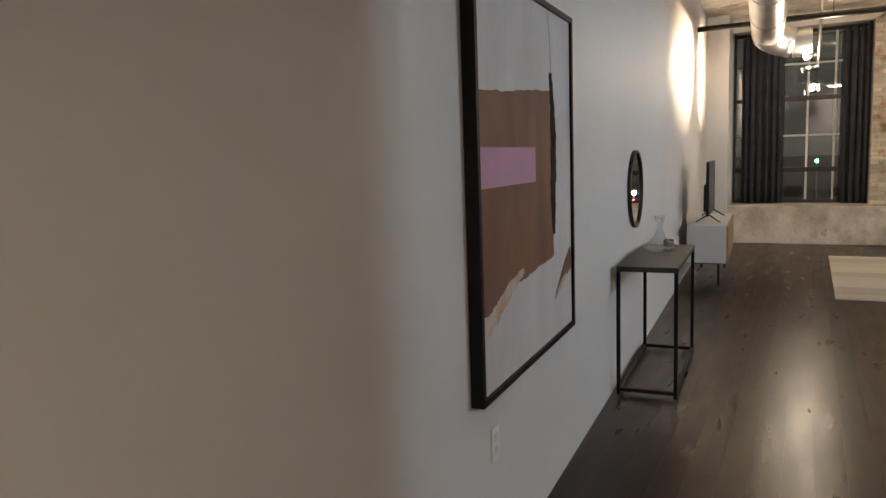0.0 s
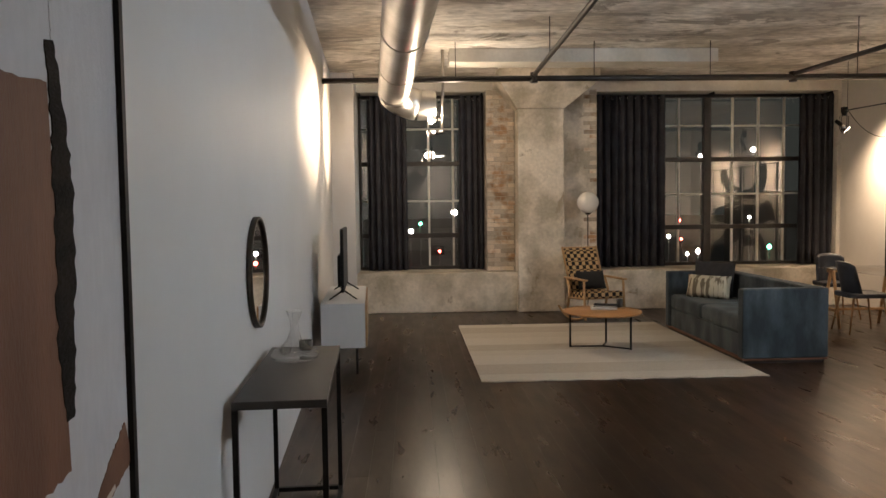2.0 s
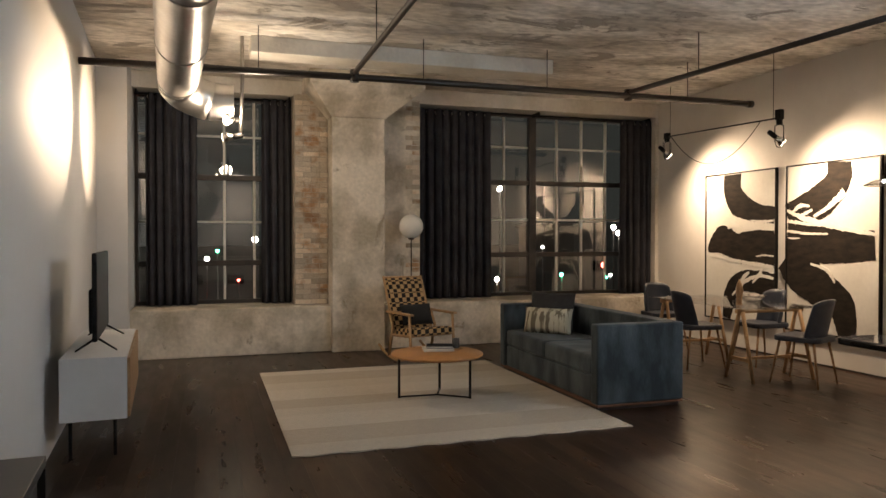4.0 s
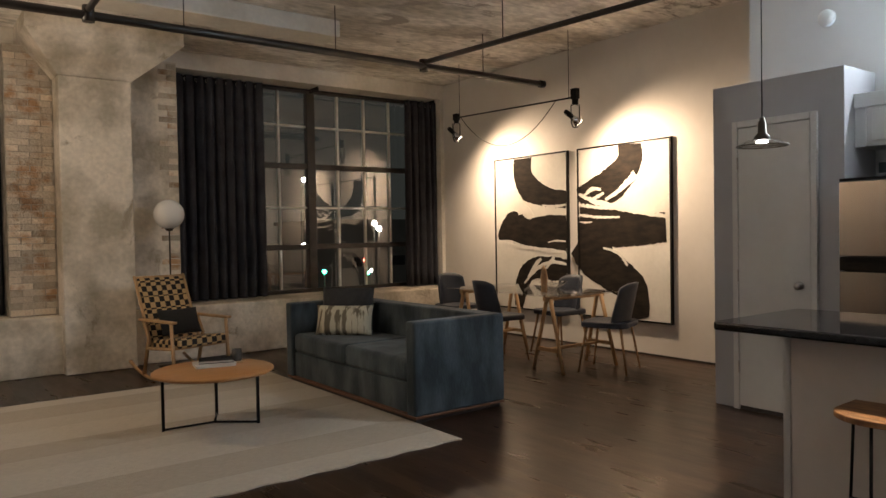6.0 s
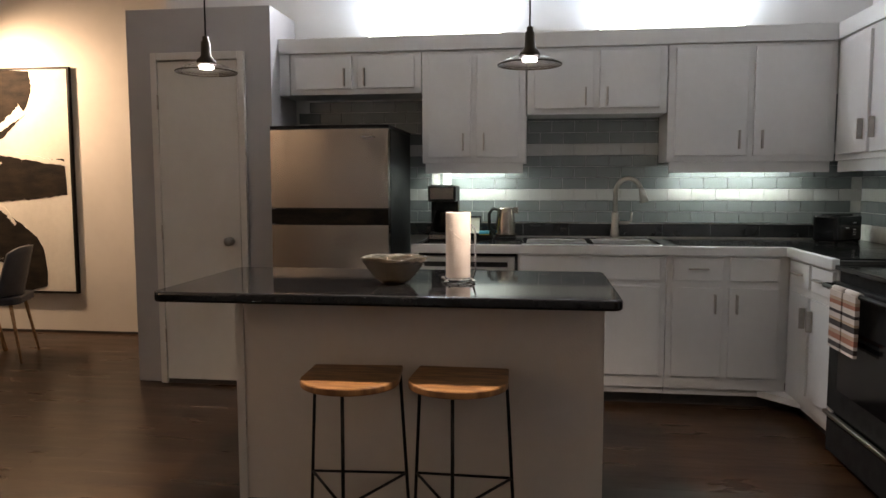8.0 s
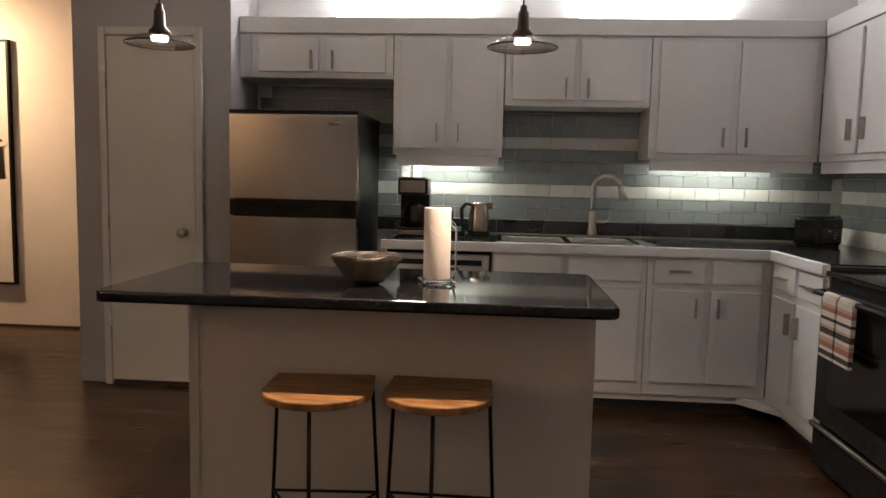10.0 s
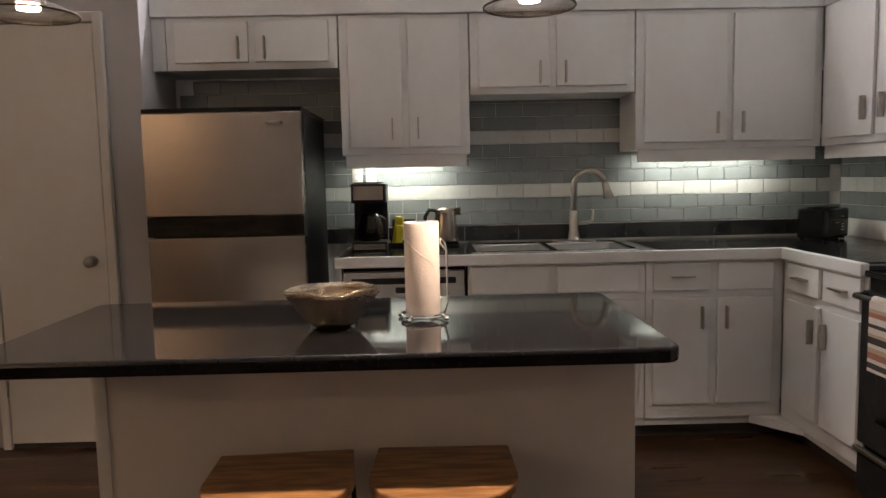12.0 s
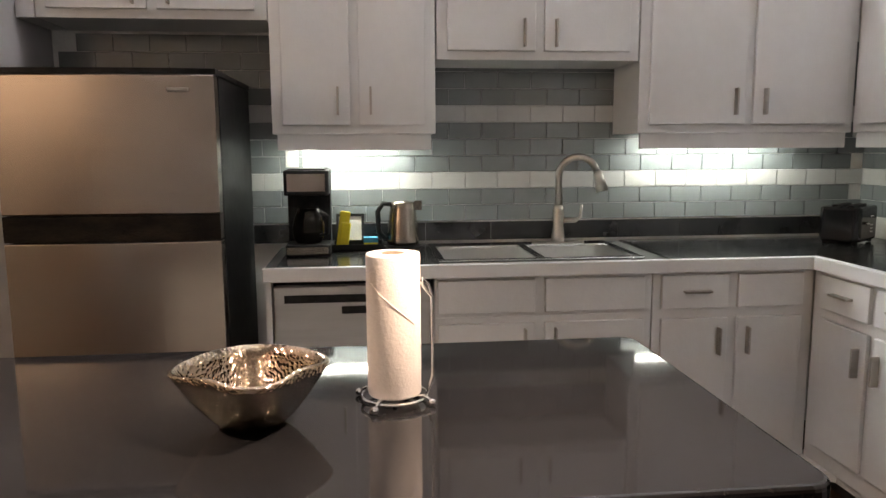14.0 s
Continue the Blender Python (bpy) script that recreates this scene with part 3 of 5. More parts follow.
# worktop: white front edge, black tiles, sink cut-out
top = thing("worktop", "black tiled worktop with a white painted front edge", "worktop")
part("bed", boxed(5.135, 5.764, 5.285, 5.945, 0.905, 0.941), DARKGROUT, top)
part("bed", boxed(5.135, 5.190, 4.475, 5.284, 0.905, 0.941), DARKGROUT, top)
part("bed", boxed(5.700, 5.764, 4.475, 5.284, 0.905, 0.941), DARKGROUT, top)
part("bed", boxed(5.135, 5.764, 3.153, 4.474, 0.905, 0.941), DARKGROUT, top)
part("bed", boxed(4.470, 5.134, 3.153, 3.775, 0.905, 0.941), DARKGROUT, top)
part("edge", boxed(5.110, 5.134, 3.776, 5.945, 0.898, 0.951, bevel=0.004), CABINET, top, "white painted wooden edge")
part("edge", boxed(4.470, 5.109, 3.776, 3.812, 0.898, 0.951, bevel=0.004), CABINET, top, "white painted wooden edge")

sink = thing("sink", "double-bowl stainless steel sink set into the black worktop", "sink", pose(5.445, 4.88, 0.948))
for a, b in ((-0.385, -0.015), (0.015, 0.385)):
    bm = bmesh.new()
    x0, x1 = -0.225, 0.155
    low, high = [], []
    for (px, py), (qx, qy) in zip(rounded(x0, x1, a, b, 0.05, 4), rounded(x0 + 0.02, x1 - 0.02, a + 0.02, b - 0.02, 0.05, 4)):
        high.append(bm.verts.new((px, py, 0.0)))
        low.append(bm.verts.new((qx, qy, -0.17)))
    for k in range(len(low)):
        bm.faces.new((high[k - 1], high[k], low[k], low[k - 1])).smooth = True
    bm.faces.new(low)
    basin = part("basin", bm, SINKSTEEL, sink, "brushed steel basin")
    basin.modifiers.new("thickness", "SOLIDIFY").thickness = 0.002
bm = bmesh.new()
for q in ((-0.255, -0.222, -0.41, 0.41), (0.152, 0.25, -0.41, 0.41), (-0.2225, 0.1525, -0.41, -0.382), (-0.2225, 0.1525, 0.382, 0.41), (-0.2225, 0.1525, -0.018, 0.018)):
    box(bm, *q, -0.004, 0.006, bevel=0.002)
part("rim", bm, CHROME, sink, "bright steel sink rim")
faucet = thing("faucet", "brushed nickel pull-down faucet on the sink rim", "faucet", pose(5.645, 4.70, 0.955))
part("plate", prism(rounded(-0.03, 0.03, -0.12, 0.12, 0.028), 0, 0.007), NICKEL, faucet)
part("body", lathe([(0.030, 0.007), (0.030, 0.03), (0.024, 0.07), (0.024, 0.15), (0.018, 0.17)]), NICKEL, faucet)
arc = [(0, 0, 0.16), (0, 0, 0.30)] + [(-0.042 * (1 - math.cos(a)), -0.075 * (1 - math.cos(a)), 0.30 + 0.085 * math.sin(a)) for a in [math.pi * k / 10 for k in range(1, 10)]]
part("spout", tubed(arc, 0.0155, 14), NICKEL, faucet)
part("spray_head", tubed([(-0.083, -0.147, 0.325), (-0.088, -0.158, 0.29), (-0.094, -0.170, 0.235)], [0.016, 0.021, 0.028], 16), NICKEL, faucet)
part("lever", tubed([(0, -0.02, 0.10), (-0.005, -0.075, 0.10), (-0.008, -0.10, 0.115), (-0.008, -0.105, 0.17)], [0.013, 0.012, 0.008, 0.006], 10), NICKEL, faucet)

# refrigerator
fr = thing("refrigerator", "stainless steel bottom-freezer refrigerator with black sides", "refrigerator")
part("body", boxed(5.085, 5.745, 6.062, 6.778, 0.03, 1.632, bevel=0.006), RUBBER, fr, "black textured cabinet sides")
part("top_cap", prism([(5.03, 6.06), (5.745, 6.06), (5.745, 6.78), (5.03, 6.78), (5.012, 6.66), (5.006, 6.42), (5.012, 6.18)], 1.634, 1.652), RUBBER, fr, "black plastic top cap")


def bowed(z0, z1):
    n = 14
    pts = [(5.018 - 0.016 * math.sin(math.pi * k / n), 6.064 + 0.712 * k / n) for k in range(n + 1)]
    return prism([(5.080, 6.064)] + pts + [(5.080, 6.776)], z0, z1, bevel=0.004)


upper_door = part("door", bowed(1.165, 1.630), STEEL, fr, "brushed stainless refrigerator door")
lower_door = part("door", bowed(0.06, 1.068), STEEL, fr, "brushed stainless freezer door")
part("grip_band", bowed(1.072, 1.161), INK, fr, "black recessed handle band")
part("badge", boxed(4.996, 5.010, 6.145, 6.215, 1.575, 1.588, bevel=0.003), NICKEL, upper_door, "small oval badge")
part("foot_grille", boxed(5.05, 5.08, 6.08, 6.76, 0.005, 0.055), RUBBER, fr)

# stove with towels
st = thing("stove", "black glass-top electric stove with an oven door", "stove")
part("body", boxed(3.705, 4.462, 3.155, 3.775, 0.02, 0.900), RUBBER, st)
part("cooktop", boxed(3.700, 4.466, 3.155, 3.800, 0.901, 0.926, bevel=0.006), SCREEN, st, "glossy black ceramic hob")
part("back_panel", boxed(3.705, 4.462, 3.155, 3.215, 0.927, 1.06, bevel=0.01), RUBBER, st)
part("oven_door", boxed(3.715, 4.455, 3.776, 3.815, 0.245, 0.850, bevel=0.008), RUBBER, st)
part("oven_window", boxed(3.83, 4.33, 3.8155, 3.820, 0.36, 0.66), SCREEN, st, "dark oven window")
part("oven_handle", tubed([(3.75, 3.8145, 0.835), (3.75, 3.86, 0.835), (4.42, 3.86, 0.835), (4.42, 3.8145, 0.835)], 0.012, 10), BLACK, st)
part("drawer", boxed(3.715, 4.455, 3.776, 3.812, 0.04, 0.215, bevel=0.006), RUBBER, st)
part("drawer_handle", boxed(3.72, 4.45, 3.8125, 3.835, 0.216, 0.236, bevel=0.005), NICKEL, st, "steel drawer rail")
PLAIDS = [shader("plaid_cream", (0.62, 0.55, 0.50), 0.95, fine=0.06), shader("plaid_rust", (0.36, 0.15, 0.10), 0.95, fine=0.06), shader("plaid_black", (0.05, 0.04, 0.04), 0.95, fine=0.06), shader("plaid_tan", (0.46, 0.33, 0.24), 0.95, fine=0.06)]
for x0 in (4.235, 4.095):
    towel = thing("dish_towel", "folded plaid dish towel hanging on the oven handle", "towel", pose(x0, 3.876, 0.575), group="dish towels")
    z, k = 0.0, 0
    for h in [0.012, 0.022, 0.014, 0.024, 0.018, 0.014, 0.026] * 2:
        part("stripe", boxed(-0.062, 0.062, -0.012 - 0.003 * math.sin(9 * z), 0.004, z, z + h), PLAIDS[(0, 2, 0, 1, 3, 0, 2, 3)[k % 8]], towel)
        z, k = z + h, k + 1
    part("fold", tubed([(-0.062, -0.016, z + 0.004), (0.062, -0.016, z + 0.004)], 0.015, 10), PLAIDS[0], towel)

# things on the worktop
cm = thing("coffee_maker", "black and steel drip coffee maker on the worktop", "coffee maker", pose(5.52, 5.80, 0.951))
part("base", prism(rounded(-0.12, 0.12, -0.09, 0.09, 0.02), 0, 0.045, 0.004), RUBBER, cm)
part("base_band", boxed(-0.124, -0.1205, -0.082, 0.082, 0.008, 0.036), STEEL, cm, "steel band with a switch")
part("column", boxed(0.03, 0.118, -0.088, 0.088, 0.046, 0.25), RUBBER, cm)
part("head", prism(rounded(-0.12, 0.12, -0.09, 0.09, 0.02), 0.245, 0.345, 0.006), RUBBER, cm)
part("head_panel", boxed(-0.1235, -0.1205, -0.075, 0.075, 0.262, 0.332), STEEL, cm, "brushed steel panel")
part("lid", boxed(-0.10, 0.10, -0.075, 0.075, 0.346, 0.352, bevel=0.003), RUBBER, cm)
car = part("carafe", lathe([(0.050, 0.047), (0.064, 0.07), (0.066, 0.12), (0.052, 0.165), (0.046, 0.19)], (-0.04, 0, 0)), glass("smoked_glass", (0.25, 0.22, 0.2)), cm, "dark glass carafe")
part("carafe_handle", tubed([(-0.09, -0.055, 0.175), (-0.11, -0.085, 0.16), (-0.105, -0.08, 0.09), (-0.08, -0.05, 0.08)], 0.008, 8), RUBBER, car)
ke = thing("kettle", "brushed steel electric kettle with a black handle", "kettle", pose(5.60, 5.405, 0.951))
part("stand", lathe([(0.072, 0), (0.074, 0.012), (0.060, 0.016)]), RUBBER, ke)
part("body", lathe([(0.068, 0.017), (0.070, 0.03), (0.066, 0.09), (0.056, 0.17), (0.052, 0.195), (0.046, 0.203), (0.001, 0.206)]), STEEL, ke)
part("spout", prism([(-0.02, -0.05), (0.02, -0.05), (0.004, -0.083), (-0.004, -0.083)], 0.165, 0.205), STEEL, ke)
part("handle", tubed([(0, 0.048, 0.19), (0, 0.085, 0.195), (0, 0.108, 0.16), (0, 0.105, 0.07), (0, 0.075, 0.04)], 0.0115, 10), RUBBER, ke)
tray = thing("tray", "low black tray holding a card and packets", "tray", pose(5.60, 5.60, 0.951))
part("floor", boxed(-0.08, 0.08, -0.11, 0.11, 0, 0.006), RUBBER, tray)
for q in ((-0.08, -0.075, -0.11, 0.11), (0.075, 0.08, -0.11, 0.11), (-0.0745, 0.0745, -0.11, -0.105), (-0.0745, 0.0745, 0.105, 0.11)):
    part("rim", boxed(*q, 0.0, 0.028), RUBBER, tray)
yc = thing("yellow_scoop", "bright yellow plastic scoop leaning on the coffee maker", "scoop", pose(5.565, 5.672, 0.958, 8, 0, 0))
part("blade", boxed(-0.006, 0.012, -0.022, 0.022, 0.0, 0.160, bevel=0.005), YELLOW, yc)
part("grip", boxed(-0.024, -0.0075, -0.030, 0.012, 0.0, 0.115, bevel=0.005), YELLOW, yc)
pf = thing("photo_frame", "small black frame with a pale card on the worktop", "frame", pose(5.715, 5.635, 0.952, 0, 8, 0))
for q in ((-0.062, 0.062, 0.0, 0.012), (-0.062, 0.062, 0.128, 0.140), (-0.062, -0.05, 0.0121, 0.1279), (0.05, 0.062, 0.0121, 0.1279)):
    part("frame_bar", boxed(-0.008, 0.004, *q), RUBBER, pf)
part("card", boxed(-0.003, 0.002, -0.05, 0.05, 0.012, 0.128), CANVAS, pf, "pale printed card")
pk = thing("sweetener_box", "turquoise and yellow packet box in the tray", "box", pose(5.60, 5.545, 0.958))
part("carton", boxed(-0.03, 0.03, -0.03, 0.03, 0, 0.022), YELLOW, pk)
part("sleeve", boxed(-0.031, 0.031, -0.031, 0.031, 0.022, 0.042), BLUE, pk)
to = thing("toaster", "black two-slot toaster with a chrome lever", "toaster", pose(5.50, 3.40, 0.951, 0, 0, 38))
part("body", prism(rounded(-0.085, 0.085, -0.13, 0.13, 0.03), 0.012, 0.165, 0.012), SCREEN, to)
for x in (-0.03, 0.03):
    part("slot", boxed(x - 0.013, x + 0.013, -0.09, 0.09, 0.1655, 0.172), BLACK, to)
part("lever", boxed(-0.10, -0.085, 0.04, 0.075, 0.09, 0.10, bevel=0.003), CHROME, to, "chrome lever")
for z in (0.05, 0.065, 0.08, 0.12):
    part("mark", boxed(-0.0872, -0.0852, -0.05, -0.02, z, z + 0.004), WHITE, to)
for x, y in ((-0.06, -0.1), (0.06, -0.1), (-0.06, 0.1), (0.06, 0.1)):
    part("foot", lathe([(0.012, 0), (0.012, 0.0125)], (x, y, 0), 10), RUBBER, to)
for y, k in ((5.885, 0), (5.81, 1)):
    o = thing("outlet", "ivory wall outlet above the backsplash tiles", "outlet", pose(5.752, y, 1.345), group="kitchen outlets")
    part("plate", boxed(-0.004, 0.004, -0.028, 0.028, -0.045, 0.045, bevel=0.002), DOORWHITE, o)
    for z in (-0.018, 0.018):
        part("socket", boxed(-0.006, -0.0045, -0.014, 0.014, z - 0.011, z + 0.011), WHITE, o)

# pantry door
pd = setting("door_1", boxed(5.268, 5.290, 7.080, 7.610, 0.030, 2.085, bevel=0.003), DOORWHITE, "plain white closed pantry door")
for q in ((7.034, 7.076, 0.0, 2.14), (7.614, 7.656, 0.0, 2.14), (7.0765, 7.6135, 2.092, 2.14)):
    part("casing", boxed(5.262, 5.294, *q, bevel=0.004), DOORWHITE, pd)
part("threshold", boxed(5.28, 5.2945, 7.078, 7.612, 0.0, 0.028), SASH, pd)
k = part("knob", lathe([(0.001, -0.062), (0.022, -0.058), (0.028, -0.045), (0.024, -0.03), (0.011, -0.022), (0.011, -0.008), (0.028, -0.006), (0.028, 0)], sides=20), NICKEL, pd, "brushed nickel door knob")
k.matrix_basis = pose(5.267, 7.150, 0.945, 0, 90, 0)
for z in (1.83, 1.0, 0.32):
    part("hinge", tubed([(5.262, 7.612, z - 0.045), (5.262, 7.612, z + 0.045)], 0.006, 8), NICKEL, pd)
sd = thing("smoke_detector", "round white smoke detector on the kitchen wall", "smoke detector", pose(5.769, 7.19, 2.88, 0, -90, 0))
part("body", lathe([(0.062, 0), (0.062, 0.022), (0.052, 0.032), (0.001, 0.036)]), WHITE, sd)

# bright white wall box; its glowing face is added to go with the fill
wf = thing("wall_fitting", "bright white box high on the kitchen wall, given an added glow", "light", pose(5.769, 5.92, 2.93))
part("housing", boxed(-0.05, 0.0, -0.125, 0.125, -0.085, 0.085, bevel=0.006), WHITE, wf)
part("diffuser", boxed(-0.056, -0.0505, -0.11, 0.11, -0.07, 0.07, bevel=0.002), TUBE, wf, "glowing diffuser")

# island
isl = thing("kitchen_island", "kitchen island with a plain painted base", "island")
part("base", boxed(3.63, 4.15, 4.935, 6.405, 0.0, 0.868, bevel=0.003), shader("island_paint", (0.66, 0.59, 0.53), 0.55, second=(0.61, 0.545, 0.49), scale=2, bump=0.08, bump_scale=120, fine=0.02), isl)
part("corner_trim", boxed(3.624, 3.6295, 6.375, 6.41, 0.0, 0.866), DOORWHITE, isl)
# dark strip drawn in place of the contact shade along the island's foot
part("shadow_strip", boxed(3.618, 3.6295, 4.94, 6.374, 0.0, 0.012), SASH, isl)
itop = thing("island_worktop", "polished black granite island worktop with rounded corners", "worktop")
part("slab", prism(rounded(3.365, 4.190, 4.895, 6.630, 0.045), 0.870, 0.910, 0.010), GRANITE, itop)


def stool(m):
    root = thing("bar_stool", "backless counter stool with a half-round wooden seat and black rod legs", "stool", m, group="stools at the island")
    n = 24
    outline = [(0.16, -0.172), (0.16, 0.172)] + [(-0.02 - 0.165 * math.sin(math.pi * k / n), 0.180 * math.cos(math.pi * k / n)) for k in range(n + 1)]
    part("seat", prism(outline, 0.585, 0.612, 0.006), ACACIA, root, "warm wooden half-round seat")
    feet = {"a": (0.155, 0.195), "b": (0.155, -0.195), "c": (-0.175, 0.0)}
    heads = {"a": (0.13, 0.165), "b": (0.13, -0.165), "c": (-0.165, 0.0)}
    at = {}
    for k, (fx, fy) in feet.items():
        hx, hy = heads[k]
        part("leg", tubed([(fx, fy, 0.0), (hx, hy, 0.584)], 0.0065, 8), BLACK, root)
        at[k] = (fx + (hx - fx) * 0.32, fy + (hy - fy) * 0.32, 0.187)
    for a, b in (("a", "c"), ("b", "c"), ("a", "b")):
        part("rung", tubed([at[a], at[b]], 0.0055, 8), BLACK, root)
    return root


s1 = stool(pose(3.385, 5.865, 0, 0, 0, 4))
copy_thing(s1, pose(3.400, 5.470, 0, 0, 0, -1))


def pendant(y):
    root = thing("pendant_lamp", "lit pendant lamp with a flat glass disc shade and bronze socket", "lamp", pose(3.56, y, 1.74), group="pendants over the island")
    part("shade", lathe([(0.030, 0.032), (0.075, 0.022), (0.115, 0.0), (0.116, 0.003), (0.075, 0.026), (0.030, 0.036)], sides=40), GLASS, root, "clear glass disc shade")
    part("rim", tubed([(0.115 * math.cos(a), 0.115 * math.sin(a), 0.001) for a in [2 * math.pi * j / 40 for j in range(41)]], 0.0028, 6), BRONZE, root)
    part("socket", lathe([(0.040, 0.028), (0.036, 0.045), (0.020, 0.062), (0.018, 0.115), (0.012, 0.12), (0.012, 0.135), (0.003, 0.14)], sides=20), BRONZE, root)
    part("bulb", lathe([(0.001, 0.012), (0.026, 0.014), (0.028, 0.024), (0.020, 0.030)], sides=20), BULB, root, "glowing bulb")
    part("cord", tubed([(0, 0, 0.138), (0, 0, CEILING - 1.74 - 0.02)], 0.003, 6), BLACK, root)
    part("canopy", lathe([(0.06, CEILING - 1.74 - 0.021), (0.06, CEILING - 1.74 - 0.002)], sides=20), BRONZE, root)
    return root


for y in (6.47, 5.228):
    pendant(y)

# bowl and paper towels
bowl = thing("bowl", "hammered bronze-toned metal bowl with a wavy square rim", "bowl", pose(3.70, 5.765, 0.911, 0, 0, 12))
bm = bmesh.new()
rings = []
for t, inner in [(k / 8, False) for k in range(9)] + [(1 - k / 8, True) for k in range(9)]:
    ring = []
    for j in range(48):
        a = 2 * math.pi * j / 48
        c4 = math.cos(4 * a)
        r = 1.05 * (0.040 + (0.078 - 0.004 * inner) * t ** 0.8) * (1 + 0.10 * t * c4 + (0 if not inner else -0.02))
        z = 0.106 * t ** 1.3 * (1 - 0.03 * t * c4) + (0.004 if inner else 0)
        ring.append(bm.verts.new((r * math.cos(a), r * math.sin(a), z)))
    rings.append(ring)
for a, b in zip(rings, rings[1:]):
    for k in range(48):
        bm.faces.new((a[k], a[(k + 1) % 48], b[(k + 1) % 48], b[k])).smooth = True
bm.faces.new(rings[0][::-1])
bm.faces.new(rings[-1])
part("shell", bm, HAMMERED, bowl)
pt = thing("paper_towel_holder", "chrome wire stand holding a paper towel roll", "paper towel holder", pose(3.785, 5.515, 0.911))
ring = [(0.062 * math.cos(a), 0.062 * math.sin(a), 0.012) for a in [2 * math.pi * j / 28 for j in range(29)]]
part("base_ring", tubed(ring, 0.0032, 8), CHROME, pt)
for a in (60, 150, 240, 330):
    ca, sa = math.cos(radians(a)), math.sin(radians(a))
    f = part("foot", tubed([(0.04 * ca, 0.04 * sa, 0.013), (0.062 * ca, 0.062 * sa, 0.018), (0.076 * ca, 0.076 * sa, 0.010)], 0.003, 8), CHROME, pt)
    part("foot_ball", lathe([(0.001, 0), (0.006, 0.002), (0.008, 0.007), (0.006, 0.012), (0.001, 0.014)], (0.078 * ca, 0.078 * sa, 0.0), 12), CHROME, pt)
part("post", tubed([(0, 0, 0.012), (0, 0, 0.27)], 0.004, 8), CHROME, pt)
part("arm", tubed([(0.0, -0.062, 0.012), (0.0, -0.072, 0.05), (0.0, -0.072, 0.20), (0.0, -0.066, 0.222), (-0.004, -0.054, 0.235), (-0.010, -0.054, 0.222), (-0.014, -0.070, 0.20), (-0.014, -0.072, 0.05), (-0.014, -0.06, 0.013)], 0.0026, 8), CHROME, pt, "bent chrome spring arm")
roll = thing("paper_towel_roll", "full white paper towel roll on its chrome stand", "paper towel", pose(3.785, 5.515, 0.928))
bm = lathe([(0.0225, 0.0), (0.049, 0.0), (0.0505, 0.004), (0.0505, 0.262), (0.049, 0.266), (0.0225, 0.266)], sides=48, open_top=True)
part("paper", bm, PAPER, roll)
part("core", lathe([(0.0222, 0.001), (0.0222, 0.267), (0.0200, 0.267), (0.0200, 0.001)], sides=24), CARD, roll, "brown cardboard core")
seam = [(-0.0507 * math.cos(a), -0.0507 * math.sin(a) * -1, 0.215 - 0.075 * (k / 9)) for k, a in [(k, radians(55 - 11 * k)) for k in range(10)]]
part("loose_edge", tubed(seam, 0.0011, 5), PAPER, roll)


# ---- long wall side ----
def framed(name, m, wide, high, canvas, label, category="painting", bar=0.022, deep=0.045):
    """A canvas in a thin black float frame; its face looks along local +x, its width along local y."""
    root = thing(name, label, category, m)
    part("canvas", boxed(0.004, deep - 0.012, bar, wide - bar, bar, high - bar), canvas, root)
    for q in ((0, wide, 0, bar - 0.0005), (0, wide, high - bar + 0.0005, high), (0, bar - 0.0005, bar, high - bar), (wide - bar + 0.0005, wide, bar, high - bar)):
        part("frame_bar", boxed(0.0, deep, *q), BLACK, root, "black frame bar")
    return root


def brush(path, widths, x, seed, rough=0.5, steps=44, lift=0.002):
    """A brush mark in the y-z plane along a smooth path, with ragged edges."""
    pts = [Vector((p[0], p[1], 0)) for p in path]
    r = random.Random(seed)
    bm = bmesh.new()
    left, right = [], []
    n = len(pts) - 1
    for k in range(steps + 1):
        u = k / steps * n
        i = min(int(u), n - 1)
        f = u - i
        p0, p1, p2, p3 = pts[max(i - 1, 0)], pts[i], pts[i + 1], pts[min(i + 2, n)]
        c = 0.5 * ((2 * p1) + (p2 - p0) * f + (2 * p0 - 5 * p1 + 4 * p2 - p3) * f * f + (3 * p1 - p0 - 3 * p2 + p3) * f ** 3)
        d = 0.5 * ((p2 - p0) + 2 * (2 * p0 - 5 * p1 + 4 * p2 - p3) * f + 3 * (3 * p1 - p0 - 3 * p2 + p3) * f * f)
        d = d.normalized() if d.length > 1e-6 else Vector((1, 0, 0))
        side = Vector((-d.y, d.x, 0))
        w = widths[i] + (widths[i + 1] - widths[i]) * f
        a, b = (1 + rough * 0.35 * (r.random() - 0.5)) * w / 2, (1 + rough * 0.35 * (r.random() - 0.5)) * w / 2
        left.append(c + side * a)
        right.append(c - side * b)
    rows = [[bm.verts.new((x + h, p.x, p.y)) for p in line] for line, h in ((left, 0.0), (left, lift), (right, lift), (right, 0.0))]
    for a, b in zip(rows, rows[1:]):
        for k in range(steps):
            bm.faces.new((a[k], a[k + 1], b[k + 1], b[k]))
    return bm


